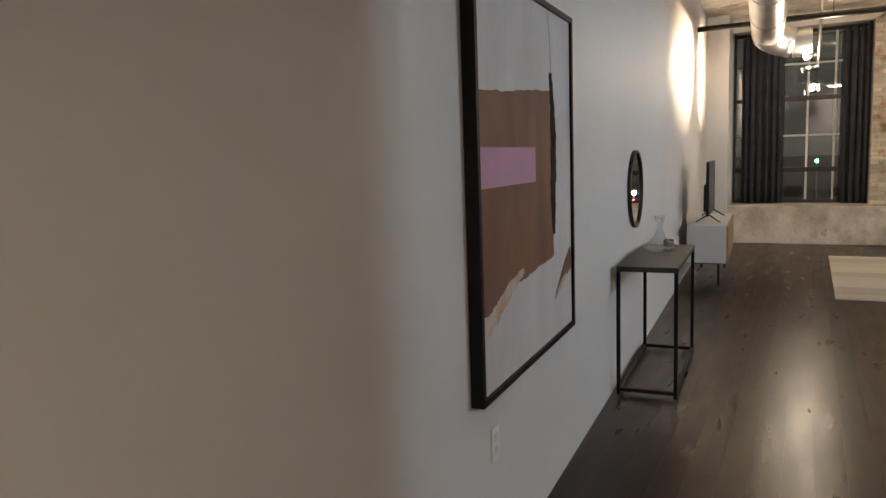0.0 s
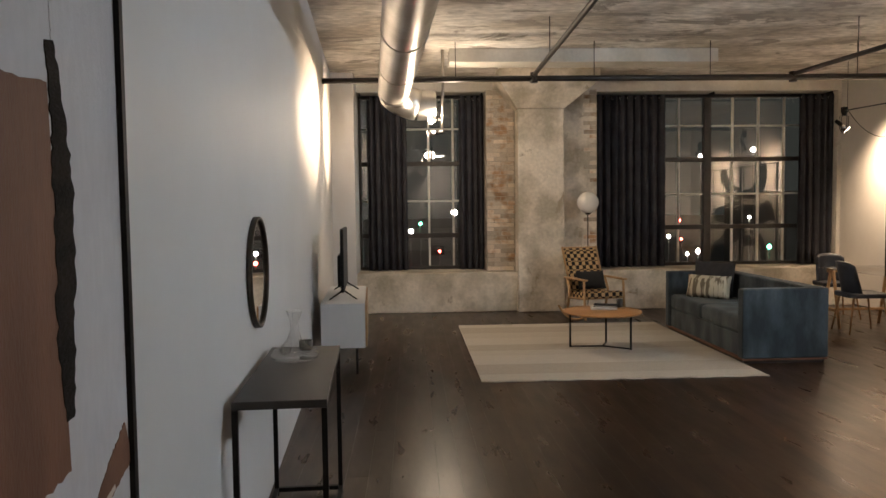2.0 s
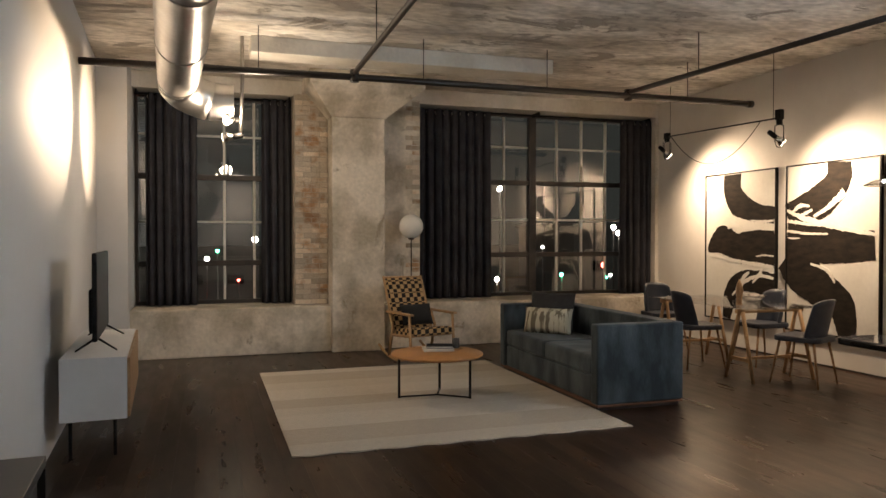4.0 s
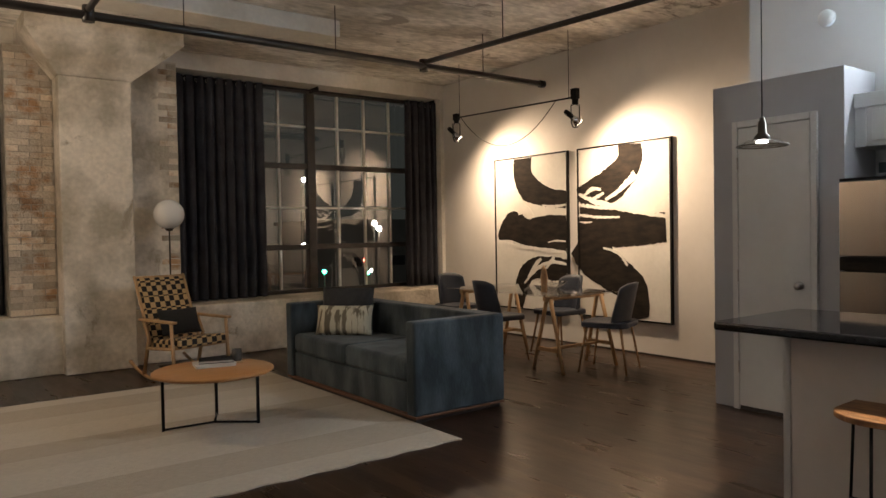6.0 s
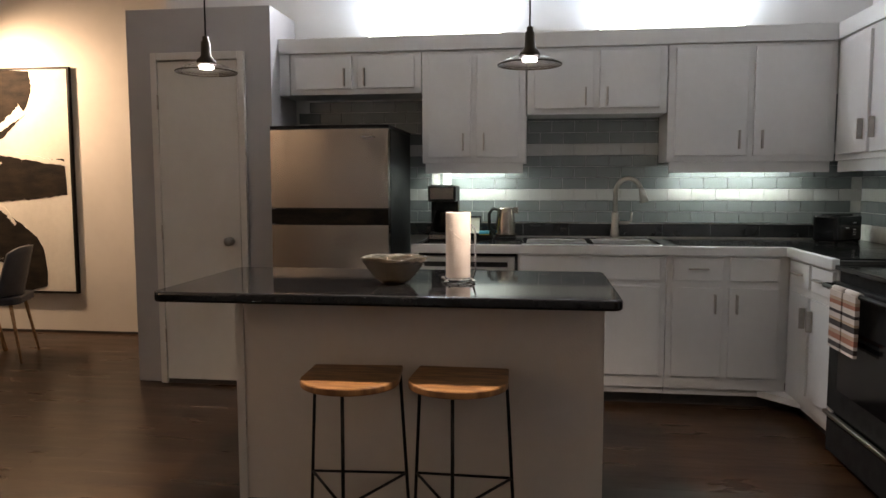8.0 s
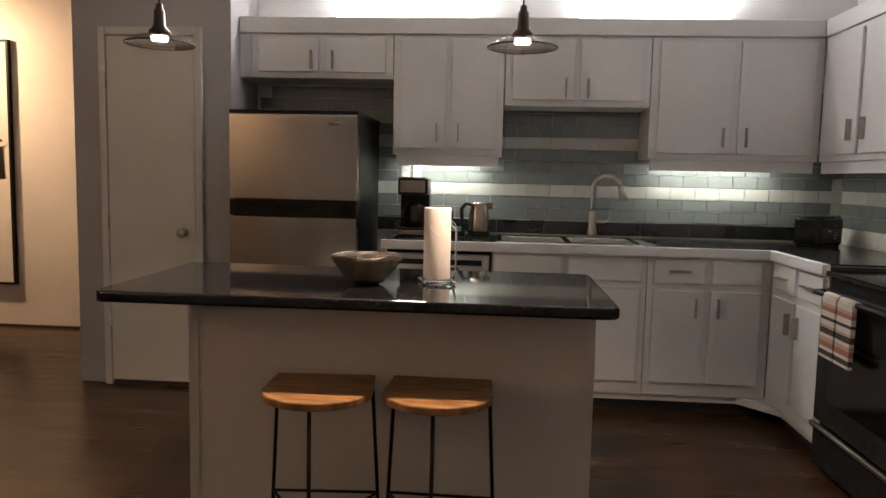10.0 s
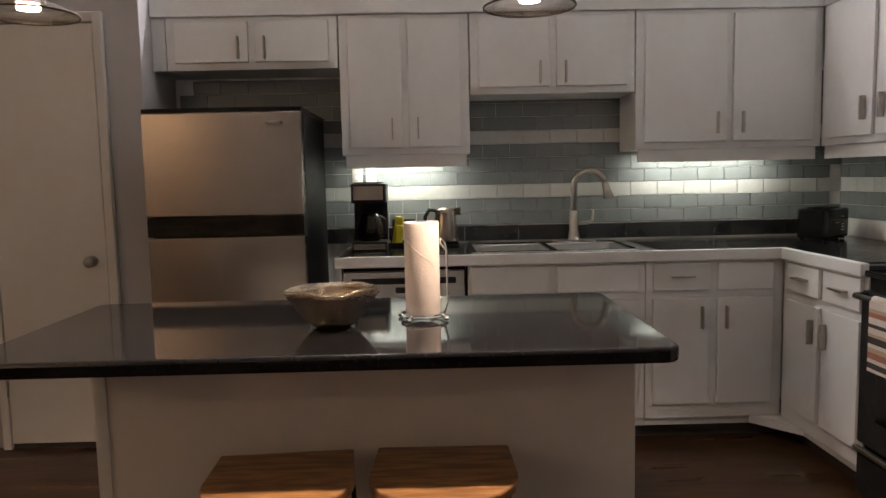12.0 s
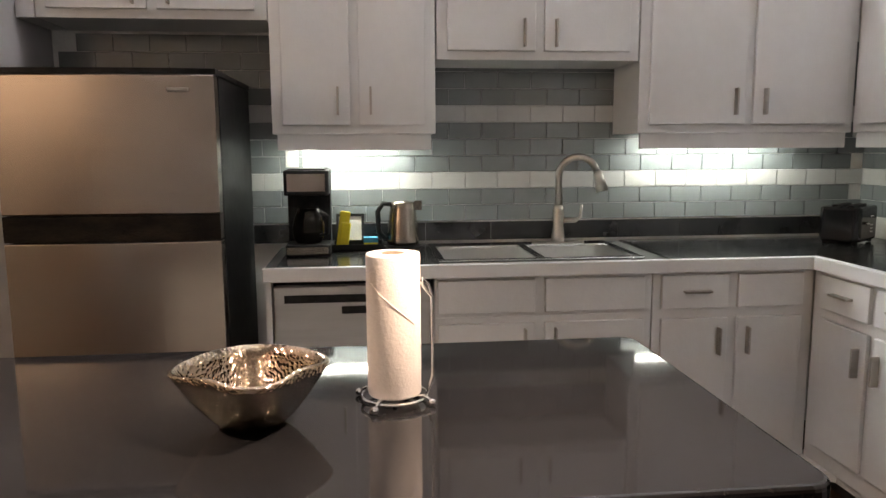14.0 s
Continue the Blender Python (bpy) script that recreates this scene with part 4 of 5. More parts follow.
pic = framed("painting", LONG @ pose(0.001, -1.125, 0.695), 1.215, 1.385, CANVASGREY, "tall abstract painting in brown, pink and pale grey")
FACE = 0.033
part("brown_field", brush([(0.03, 0.665), (0.40, 0.675), (0.60, 0.69), (0.875, 0.705)], [0.65, 0.68, 0.68, 0.68], FACE, 2, 0.08, lift=0.0012), UMBER, pic, "broad brown field")
part("brown_field", brush([(0.03, 0.36), (0.20, 0.36), (0.34, 0.38), (0.50, 0.40)], [0.16, 0.15, 0.12, 0.08], FACE, 8, 0.35, lift=0.0010), UMBER, pic)
part("pink_block", boxed(FACE, FACE + 0.0022, 0.03, 0.640, 0.690, 0.820), PINK, pic, "flat pink rectangle")
part("torn_paper", brush([(0.03, 0.22), (0.16, 0.27), (0.32, 0.33), (0.47, 0.37)], [0.05, 0.06, 0.05, 0.02], FACE, 3, 1.6, lift=0.0019), TORN, pic)
part("torn_paper", brush([(0.92, 0.19), (1.02, 0.25), (1.10, 0.29), (1.19, 0.33)], [0.015, 0.05, 0.08, 0.10], FACE, 4, 0.5, lift=0.0016), UMBER, pic, "brown torn corner")
part("torn_paper", brush([(0.90, 0.18), (1.00, 0.23), (1.10, 0.26)], [0.01, 0.022, 0.01], FACE, 9, 1.2, lift=0.0022), TORN, pic)
part("dark_line", brush([(0.87, 1.12), (0.895, 0.98), (0.905, 0.83), (0.895, 0.63), (0.90, 0.46)], [0.03, 0.06, 0.085, 0.075, 0.03], FACE, 5, 1.2, lift=0.0024), INK, pic, "ragged dark vertical line")
part("dark_line", brush([(0.845, 1.36), (0.875, 1.25), (0.89, 1.11)], [0.012, 0.010, 0.02], FACE, 6, 1.2, lift=0.0016), CANVASGREY, pic)

con = thing("console_table", "narrow black steel console table against the white wall", "console table", LONG @ pose(0.03, 1.21, 0))
CW, CL, CH = 0.36, 1.12, 0.80
part("top", boxed(0, CW, 0, CL, CH - 0.032, CH, bevel=0.003), shader("dark_table_top", (0.030, 0.029, 0.028), 0.45, second=(0.055, 0.052, 0.05), scale=5, rough_var=0.08, spec=0.25), con)
for x in (0.0, CW - 0.022):
    for y in (0.0, CL - 0.022):
        part("leg", boxed(x, x + 0.022, y, y + 0.022, 0, CH - 0.033), BLACK, con)
for q in ((0.0225, CW - 0.0225, 0, 0.022), (0.0225, CW - 0.0225, CL - 0.022, CL), (0, 0.022, 0.0225, CL - 0.0225), (CW - 0.022, CW, 0.0225, CL - 0.0225)):
    part("stretcher", boxed(*q, 0.02, 0.042), BLACK, con)
dec = thing("decanter", "clear glass wine decanter with a flared neck", "decanter", LONG @ pose(0.19, 1.97, CH + 0.001))
part("vessel", lathe([(0.088, 0.002), (0.108, 0.012), (0.114, 0.028), (0.106, 0.045), (0.074, 0.065), (0.036, 0.10), (0.020, 0.15), (0.022, 0.19), (0.038, 0.24)], sides=40, open_top=True), thin_glass("decanter_glass", 0.2), dec)
part("lip", tubed([(0.038 * math.cos(a), 0.038 * math.sin(a), 0.24) for a in [2 * math.pi * k / 28 for k in range(29)]], 0.0018, 6), OPAL, dec)
cup = thing("votive_cup", "small dark votive cup on the console table", "cup", LONG @ pose(0.22, 2.22, CH + 0.001))
part("cup", lathe([(0.028, 0), (0.034, 0.01), (0.036, 0.05), (0.032, 0.05), (0.030, 0.012)], sides=24), CUP, cup)

mir = thing("wall_mirror", "round wall mirror with a thin dark frame", "mirror", LONG @ pose(0.002, 2.05, 1.225, 0, 90, 0))
bm = lathe([(0.2575, 0.0), (0.2575, 0.012)], sides=64)
for f in bm.faces:
    f.smooth = False
part("glass", bm, MIRROR, mir, "clear mirror glass")
part("rim", lathe([(0.258, 0.0), (0.272, 0.0), (0.272, 0.026), (0.258, 0.026), (0.2578, 0.014)], sides=64, open_top=True), BRONZE, mir, "thin dark metal rim")
ol = thing("outlet", "white wall outlet low on the long wall", "outlet", LONG @ pose(0.004, -0.92, 0.50))
part("plate", boxed(-0.003, 0.003, -0.035, 0.035, -0.06, 0.06, bevel=0.002), WHITE, ol)
for z in (-0.024, 0.024):
    part("socket", boxed(0.0032, 0.0045, -0.016, 0.016, z - 0.014, z + 0.014), DOORWHITE, ol)

tvc = thing("media_console", "white media console with a walnut front on metal legs", "media console", LONG @ pose(0.09, 5.05, 0))
part("body", boxed(0, 0.400, 0, 1.56, 0.265, 0.675, bevel=0.003), CABINET, tvc)
for k in range(3):
    part("front", boxed(0.401, 0.419, 0.01 + k * 0.515, 0.51 + k * 0.515, 0.275, 0.665, bevel=0.003), OAK, tvc, "warm wooden door front")
for x in (0.05, 0.32):
    for y in (0.12, 1.44):
        part("leg", tubed([(x, y, 0), (x, y, 0.264)], 0.012, 10), BLACK, tvc)
for y in (0.12, 1.44):
    part("rail", boxed(0.03, 0.34, y - 0.012, y + 0.012, 0.24, 0.2635), BLACK, tvc)
tv = thing("television", "flat black television on splayed feet on the console", "television", LONG @ pose(0.285, 5.78, 0.676))
part("panel", boxed(-0.018, 0.012, -0.53, 0.53, 0.075, 0.675, bevel=0.006), RUBBER, tv)
part("screen", boxed(0.0122, 0.014, -0.52, 0.52, 0.09, 0.665), RUBBER, tv, "dark switched-off screen")
part("back_bulge", boxed(-0.055, -0.0182, -0.35, 0.35, 0.11, 0.42, bevel=0.015), RUBBER, tv)
for y in (-0.40, 0.40):
    for x in (-0.13, 0.13):
        part("foot", tubed([(0, y, 0.09), (x, y + 0.05 * (1 if y > 0 else -1), 0.006)], [0.009, 0.006], 8), RUBBER, tv)

# ---- living room ----
rug = thing("rug", "cream woven wool rug with faint broad stripes", "rug", pose(0, 0, 0))
RUGS = [shader("rug_wool_" + n, c, 0.97, second=tuple(v * 0.86 for v in c), scale=26, stretch=(1, 5, 1), bump=0.5, bump_scale=170, spec=0.1, fine=0.10)
        for n, c in (("pale", (0.60, 0.54, 0.45)), ("sand", (0.53, 0.465, 0.375)), ("cream", (0.64, 0.58, 0.49)))]
y, k = 8.335, 0
rr = random.Random(3)
while y < 11.42:
    h = min(rr.choice((0.26, 0.34, 0.42)), 11.435 - y)
    bm = bmesh.new()
    n = 40
    rows = []
    for yy in (y, y + h):
        rows.append([bm.verts.new((0.60 + 2.58 * j / n + 0.0, yy + (0.012 * math.sin(1.3 * j + yy) if abs(yy - 8.335) < 1e-6 else 0.0), 0.010)) for j in range(n + 1)])
    for j in range(n):
        bm.faces.new((rows[0][j], rows[0][j + 1], rows[1][j + 1], rows[1][j]))
    g = bmesh.ops.extrude_face_region(bm, geom=bm.faces[:])["geom"]
    bmesh.ops.translate(bm, verts=[v for v in g if isinstance(v, bmesh.types.BMVert)], vec=(0, 0, -0.0095))
    part("stripe", bm, RUGS[k % 3], rug)
    y, k = y + h, k + 1


def cushion(name, m, w, h, d, material, label, stripes=()):
    """A stuffed pillow standing on edge; local x is its thickness."""
    root = thing(name, label, "pillow", m)
    bm = bmesh.new()
    n = 14
    for sgn in (1, -1):
        grid = []
        for i in range(n + 1):
            line = []
            for j in range(n + 1):
                u, v = 2 * i / n - 1, 2 * j / n - 1
                puff = max(0.0, (1 - abs(u) ** 2.6) * (1 - abs(v) ** 2.6)) ** 0.5
                pinch = 1 - 0.06 * (u * u + v * v - 1) * 0.8
                line.append(bm.verts.new((sgn * d / 2 * puff, u * w / 2 * (1 - 0.05 * (1 - v * v)), h / 2 + v * h / 2 * (1 - 0.05 * (1 - u * u)))))
            grid.append(line)
        for a, b in zip(grid, grid[1:]):
            for j in range(n):
                bm.faces.new((a[j], a[j + 1], b[j + 1], b[j])).smooth = True
    bmesh.ops.remove_doubles(bm, verts=bm.verts, dist=0.0008)
    part("cover", bm, material, root)
    return root


sofa = thing("sofa", "blue-grey velvet box sofa with square arms", "sofa", pose(3.17, 8.84, 0))
SL, SD, SH = 2.12, 0.85, 0.725
part("plinth", boxed(0.03, SD - 0.03, 0.03, SL - 0.03, 0.0, 0.028), SASH, sofa)
part("foot_board", boxed(0.004, SD - 0.004, 0.004, SL - 0.004, 0.0285, 0.0455, bevel=0.003), UMBER, sofa, "thin reddish-brown wooden base edge")
part("base", boxed(0.035, SD - 0.02, 0.02, SL - 0.02, 0.046, 0.27, bevel=0.012), VELVET, sofa)
for y0, y1 in ((0.0, 0.115), (SL - 0.115, SL)):
    part("arm", boxed(0.0, SD, y0, y1, 0.046, SH, bevel=0.018, seg=3), VELVET, sofa)
part("backrest", boxed(SD - 0.16, SD, 0.116, SL - 0.116, 0.046, SH, bevel=0.018, seg=3), VELVET, sofa)
for y0, y1 in ((0.12, SL / 2 - 0.004), (SL / 2 + 0.004, SL - 0.12)):
    part("seat_cushion", boxed(0.02, SD - 0.165, y0, y1, 0.272, 0.445, bevel=0.04, seg=4), VELVET, sofa, "boxy velvet seat cushion")
cushion("pillow", pose(3.60, 10.58, 0.44, 0, 12, 40), 0.52, 0.43, 0.16, shader("dark_charcoal_cotton", (0.022, 0.021, 0.023), 0.9, second=(0.03, 0.029, 0.03), scale=20, bump=0.2, fine=0.1), "dark charcoal pillow leaning on the sofa back")
stripe = shader("striped_kilim", (0.58, 0.53, 0.40), 0.92, second=(0.16, 0.13, 0.09), scale=15, stretch=(1.6, 1.6, 0.04), sharp=(0.49, 0.56), bump=0.3, bump_scale=150, fine=0.08)
cushion("pillow", pose(3.47, 10.40, 0.44, 0, 14, 42), 0.54, 0.28, 0.14, stripe, "cream lumbar pillow with dark woven stripes")

ct = thing("coffee_table", "round wooden coffee table on a black tripod steel base", "coffee table", pose(2.035, 9.70, 0.011))
part("top", lathe([(0.001, 0.385), (0.40, 0.385), (0.415, 0.395), (0.415, 0.405), (0.408, 0.411), (0.001, 0.411)], sides=56), shader("orange_oak", (0.48, 0.235, 0.085), 0.42, second=(0.40, 0.185, 0.062), scale=5, stretch=(1, 9, 9), fine=0.08), ct, "round oak top")
for x, y in ((-0.325, 0.105), (0.275, -0.115), (0.13, 0.33)):
    part("leg", boxed(x - 0.009, x + 0.009, y - 0.009, y + 0.009, 0.0, 0.384), BLACK, ct)
    part("spoke", tubed([(x, y, 0.010), (0.03, 0.09, 0.010)], 0.0085, 6), BLACK, ct)
    part("top_spoke", tubed([(x, y, 0.376), (0.03, 0.09, 0.376)], 0.0075, 6), BLACK, ct)
for k, (x, y, w, d, c) in enumerate(((0.05, 0.13, 0.28, 0.20, CANVAS), (0.07, 0.145, 0.24, 0.16, RUBBER))):
    b = thing("book", ("pale" if k == 0 else "dark") + " book lying on the coffee table", "book", pose(2.035 + x, 9.70 + y, 0.4225 + 0.0225 * k, 0, 0, -10 - 8 * k), group="books")
    part("cover", boxed(-w / 2, w / 2, -d / 2, d / 2, 0.018, 0.022), c, b)
    part("cover", boxed(-w / 2, w / 2, -d / 2, d / 2, 0.0, 0.004), c, b)
    part("pages", boxed(-w / 2 + 0.004, w / 2 - 0.004, -d / 2 + 0.004, d / 2 - 0.004, 0.0042, 0.0178), CANVAS, b)
can = thing("candle", "dark glass candle on a wooden coaster", "candle", pose(2.27, 9.86, 0.4225))
part("coaster", lathe([(0.065, 0), (0.065, 0.008)], sides=24), PINE, can)
part("jar", lathe([(0.032, 0.009), (0.034, 0.012), (0.034, 0.095), (0.030, 0.095), (0.030, 0.02)], sides=24), CUP, can)

# rocking chair
houndstooth = bpy.data.materials.new("houndstooth_fabric")
houndstooth.use_nodes = True
nt = houndstooth.node_tree
tc, mp, ck, bs = nt.nodes.new("ShaderNodeTexCoord"), nt.nodes.new("ShaderNodeMapping"), nt.nodes.new("ShaderNodeTexChecker"), nt.nodes["Principled BSDF"]
ck.inputs["Scale"].default_value = 19.0
ck.inputs["Color1"].default_value, ck.inputs["Color2"].default_value = (0.50, 0.33, 0.16, 1), (0.016, 0.013, 0.011, 1)
mp.inputs["Location"].default_value, mp.inputs["Scale"].default_value = (0.013, 0.013, 0.013), (1.0, 1.0, 1.0)
nt.links.new(tc.outputs["Object"], mp.inputs["Vector"])
nt.links.new(mp.outputs["Vector"], ck.inputs["Vector"])
nt.links.new(ck.outputs["Color"], bs.inputs["Base Color"])
bs.inputs["Roughness"].default_value = 0.95
rc = thing("rocking_chair", "wooden rocking chair upholstered in brown and black houndstooth", "rocking chair", pose(2.46, 11.78, 0.0, 0, 0, 14))


def slab(w, length, thick, at, tilt):
    """An upholstered pad tilted about local x."""
    bm = boxed(-w / 2, w / 2, -thick / 2, thick / 2, 0, length, bevel=0.02, seg=3)
    bm.transform(pose(*at, tilt, 0, 0))
    return bm


part("backrest", slab(0.50, 0.66, 0.07, (0, 0.16, 0.34), -22), houndstooth, rc, "checked upholstered back")
part("seat", slab(0.50, 0.54, 0.09, (0, -0.36, 0.38), -96), houndstooth, rc, "checked upholstered seat")
for sx in (-0.29, 0.29):
    part("rocker", tubed([(sx, -0.42 + 0.88 * k / 12, 0.02 + 0.13 * (2 * k / 12 - 1) ** 2) for k in range(13)], 0.016, 8), PINE, rc)
    part("front_leg", tubed([(sx, -0.34, 0.05), (sx, -0.30, 0.56)], [0.019, 0.016], 8), PINE, rc)
    part("back_leg", tubed([(sx, 0.20, 0.04), (sx, 0.10, 0.40), (sx, 0.20, 0.58)], [0.018, 0.018, 0.015], 8), PINE, rc)
    part("armrest", boxed(sx - 0.03, sx + 0.03, -0.36, 0.24, 0.56, 0.585, bevel=0.010), PINE, rc)
    part("side_rail", tubed([(sx, -0.31, 0.33), (sx, 0.14, 0.30)], 0.016, 8), PINE, rc)
    part("back_post", tubed([(sx * 0.9, 0.12, 0.34), (sx * 0.9, 0.40, 0.98)], 0.015, 8), PINE, rc)
for y, z in ((-0.31, 0.33), (0.14, 0.30)):
    part("cross_rail", tubed([(-0.29, y, z), (0.29, y, z)], 0.014, 8), PINE, rc)
part("head_rail", tubed([(-0.26, 0.395, 0.965), (0.26, 0.395, 0.965)], 0.013, 8), PINE, rc)
cushion("pillow", pose(2.44, 11.70, 0.425, 0, 22, 104), 0.42, 0.26, 0.13, shader("black_pillow_cotton", (0.016, 0.016, 0.016), 0.95, fine=0.1, bump=0.2), "small black pillow on the rocking chair")

fl = thing("floor_lamp", "floor lamp with a white opal globe on a thin stem, off", "floor lamp", pose(2.565, 12.47, 0.0))
part("base", lathe([(0.14, 0), (0.14, 0.015), (0.02, 0.022)], sides=32), BRONZE, fl)
part("stem", tubed([(0, 0, 0.018), (0, 0, 1.46)], 0.008, 10), BRONZE, fl)
part("globe", lathe([(0.155 * math.sin(math.pi * k / 20) + 0.0005, 1.60 - 0.155 * math.cos(math.pi * k / 20)) for k in range(21)], sides=36), OPAL, fl, "white opal glass globe")
part("collar", lathe([(0.03, 1.425), (0.045, 1.452), (0.03, 1.458)], sides=20), BRONZE, fl)

# ---- dining corner ----
dt = thing("dining_table", "glass dining table on two light wooden trestles", "dining table", pose(5.60, 10.20, 0))
part("top", prism(rounded(-0.45, 0.45, -0.86, 0.86, 0.02), 0.732, 0.744, 0.002), GLASS, dt, "clear glass top")
for sy in (-0.64, 0.64):
    tr = part("trestle", boxed(-0.42, 0.42, sy - 0.022, sy + 0.022, 0.685, 0.7315, bevel=0.004), PINE, dt, "light wooden trestle")
    for sx in (-0.36, 0.36):
        for d in (-1, 1):
            part("leg", tubed([(sx * 1.05, sy + d * 0.20, 0.0), (sx, sy + d * 0.025, 0.70)], [0.017, 0.021], 8), PINE, tr)
        part("side_rail", boxed(sx * 1.03 - 0.012, sx * 1.03 + 0.012, sy - 0.145, sy + 0.145, 0.20, 0.235), PINE, tr)
    part("stretcher", boxed(-0.36, 0.36, sy - 0.012, sy + 0.012, 0.205, 0.232), PINE, tr)
gt = thing("wooden_sculpture", "slim wooden sculpture standing on the glass table", "sculpture", pose(5.42, 9.80, 0.745))
part("body", tubed([(0, 0, 0), (0, 0, 0.05), (0.004, 0.0, 0.14), (0.0, 0.0, 0.22), (0.002, 0, 0.27)], [0.035, 0.028, 0.038, 0.026, 0.006], 12), OAK, gt)


def dining_chair(m):
    root = thing("dining_chair", "dark navy upholstered dining chair with slim wooden legs", "chair", m, group="chairs round the glass table")
    part("seat", prism(rounded(-0.23, 0.23, -0.23, 0.22, 0.08), 0.43, 0.485, 0.014), NAVY, root)
    bm = bmesh.new()
    n, rows = 16, 8
    grid = []
    for r in range(rows + 1):
        h = r / rows
        line = []
        for k in range(n + 1):
            a = (k / n - 0.5) * 2
            w = 0.225 * (1 - 0.10 * h * h)
            line.append(bm.verts.new((-0.19 - 0.09 * h + 0.11 * a * a, w * a * (1 - 0.07 * a * a), 0.45 + (0.40 - 0.05 * a ** 4) * h)))
        grid.append(line)
    for a, b in zip(grid, grid[1:]):
        for k in range(n):
            bm.faces.new((a[k], a[k + 1], b[k + 1], b[k])).smooth = True
    shell = part("backrest", bm, NAVY, root, "curved navy upholstered back")
    shell.modifiers.new("thickness", "SOLIDIFY").thickness = 0.032
    for x, y in ((0.17, 0.17), (0.17, -0.17), (-0.16, 0.17), (-0.16, -0.17)):
        part("leg", tubed([(x, y, 0.43), (x * 1.42, y * 1.30, 0.0)], [0.014, 0.009], 8), OAK, root, "tapered wooden leg")
    return root


ch = dining_chair(pose(5.74, 9.24, 0, 0, 0, 112))
copy_thing(ch, pose(5.34, 10.42, 0, 0, 0, -6))
copy_thing(ch, pose(5.74, 11.60, 0, 0, 0, 264))
copy_thing(ch, pose(6.16, 10.30, 0, 0, 0, 176))
bag = thing("glass_bowl", "crumpled clear glass bowl on the dining table", "bowl", pose(5.78, 10.02, 0.745))
part("vessel", lathe([(0.06, 0.0), (0.10, 0.02), (0.16, 0.075), (0.158, 0.077), (0.098, 0.024), (0.05, 0.006)], sides=28, squash=(1, 0.8)), GLASS, bag)

# ---- art wall ----
AX = 6.697


def art(y0, y1, label):
    # the face looks to -x: turned half round, local y runs to -y
    return framed("painting", pose(AX, y1, 0.355, 0, 0, 180), y1 - y0, 1.955, CANVAS, label, bar=0.018, deep=0.04)


left = art(10.63, 11.945, "tall framed canvas with broad black brush strokes, one of a pair")
right = art(9.185, 10.475, "tall framed canvas with heavy black brush strokes beside its pair")
F = 0.028


def strokes(owner, marks, material=INK, lift=0.003, first=0):
    for k, (path, widths, rough) in enumerate(marks):
        part("brush_stroke", brush(path, widths, F, 20 + first + k, rough, lift=lift + 0.0004 * k), material, owner, "dry black brush stroke" if material is INK else "scraped white streak")


# local y from the canvas edge farthest from the kitchen, local z from its foot
strokes(left, [
    ([(0.54, 1.93), (0.54, 1.72), (0.68, 1.52), (0.98, 1.40), (1.29, 1.36)], [0.32, 0.33, 0.36, 0.26, 0.24], 0.25),
    ([(0.06, 0.92), (0.34, 1.06), (0.66, 1.00), (1.29, 1.12)], [0.05, 0.42, 0.30, 0.42], 0.25),
    ([(0.30, 0.98), (0.75, 0.86), (1.29, 0.84)], [0.12, 0.20, 0.22], 0.5),
    ([(0.44, 0.03), (0.50, 0.30), (0.64, 0.50), (0.95, 0.55), (1.29, 0.50)], [0.14, 0.24, 0.26, 0.28, 0.30], 0.4)])
strokes(left, [
    ([(0.40, 1.42), (0.80, 1.30), (1.29, 1.24)], [0.03, 0.05, 0.06], 2.0),
    ([(0.70, 1.18), (1.0, 1.22), (1.28, 1.20)], [0.02, 0.05, 0.03], 2.2),
    ([(0.10, 0.86), (0.55, 0.80), (1.0, 0.76), (1.28, 0.74)], [0.03, 0.05, 0.05, 0.03], 2.0),
    ([(0.55, 0.34), (0.80, 0.54), (1.05, 0.62), (1.28, 0.60)], [0.02, 0.05, 0.05, 0.03], 2.2),
    ([(0.88, 1.32), (1.10, 1.30), (1.28, 1.31)], [0.01, 0.035, 0.02], 2.6),
    ([(0.98, 0.86), (1.12, 0.88), (1.28, 0.87)], [0.01, 0.022, 0.015], 2.6),
    ([(0.62, 0.42), (0.76, 0.58), (0.86, 0.66)], [0.02, 0.06, 0.03], 1.6),
    ([(0.92, 0.52), (1.02, 0.62), (1.10, 0.72)], [0.015, 0.045, 0.03], 1.8),
    ([(0.55, 0.24), (0.66, 0.30), (0.76, 0.22)], [0.02, 0.05, 0.02], 1.6),
    ([(0.46, 1.22), (0.58, 1.28), (0.72, 1.20)], [0.02, 0.11, 0.02], 0.8)], CANVAS, 0.0062, 30)
strokes(right, [
    ([(0.76, 1.93), (0.74, 1.72), (0.48, 1.50), (0.02, 1.36)], [0.30, 0.34, 0.40, 0.28], 0.25),
    ([(0.02, 1.04), (0.40, 1.02), (0.80, 1.00), (1.22, 1.02)], [0.50, 0.44, 0.36, 0.30], 0.25),
    ([(0.02, 0.88), (0.22, 0.70), (0.52, 0.52), (0.80, 0.34), (0.88, 0.03)], [0.40, 0.50, 0.44, 0.36, 0.22], 0.25)])
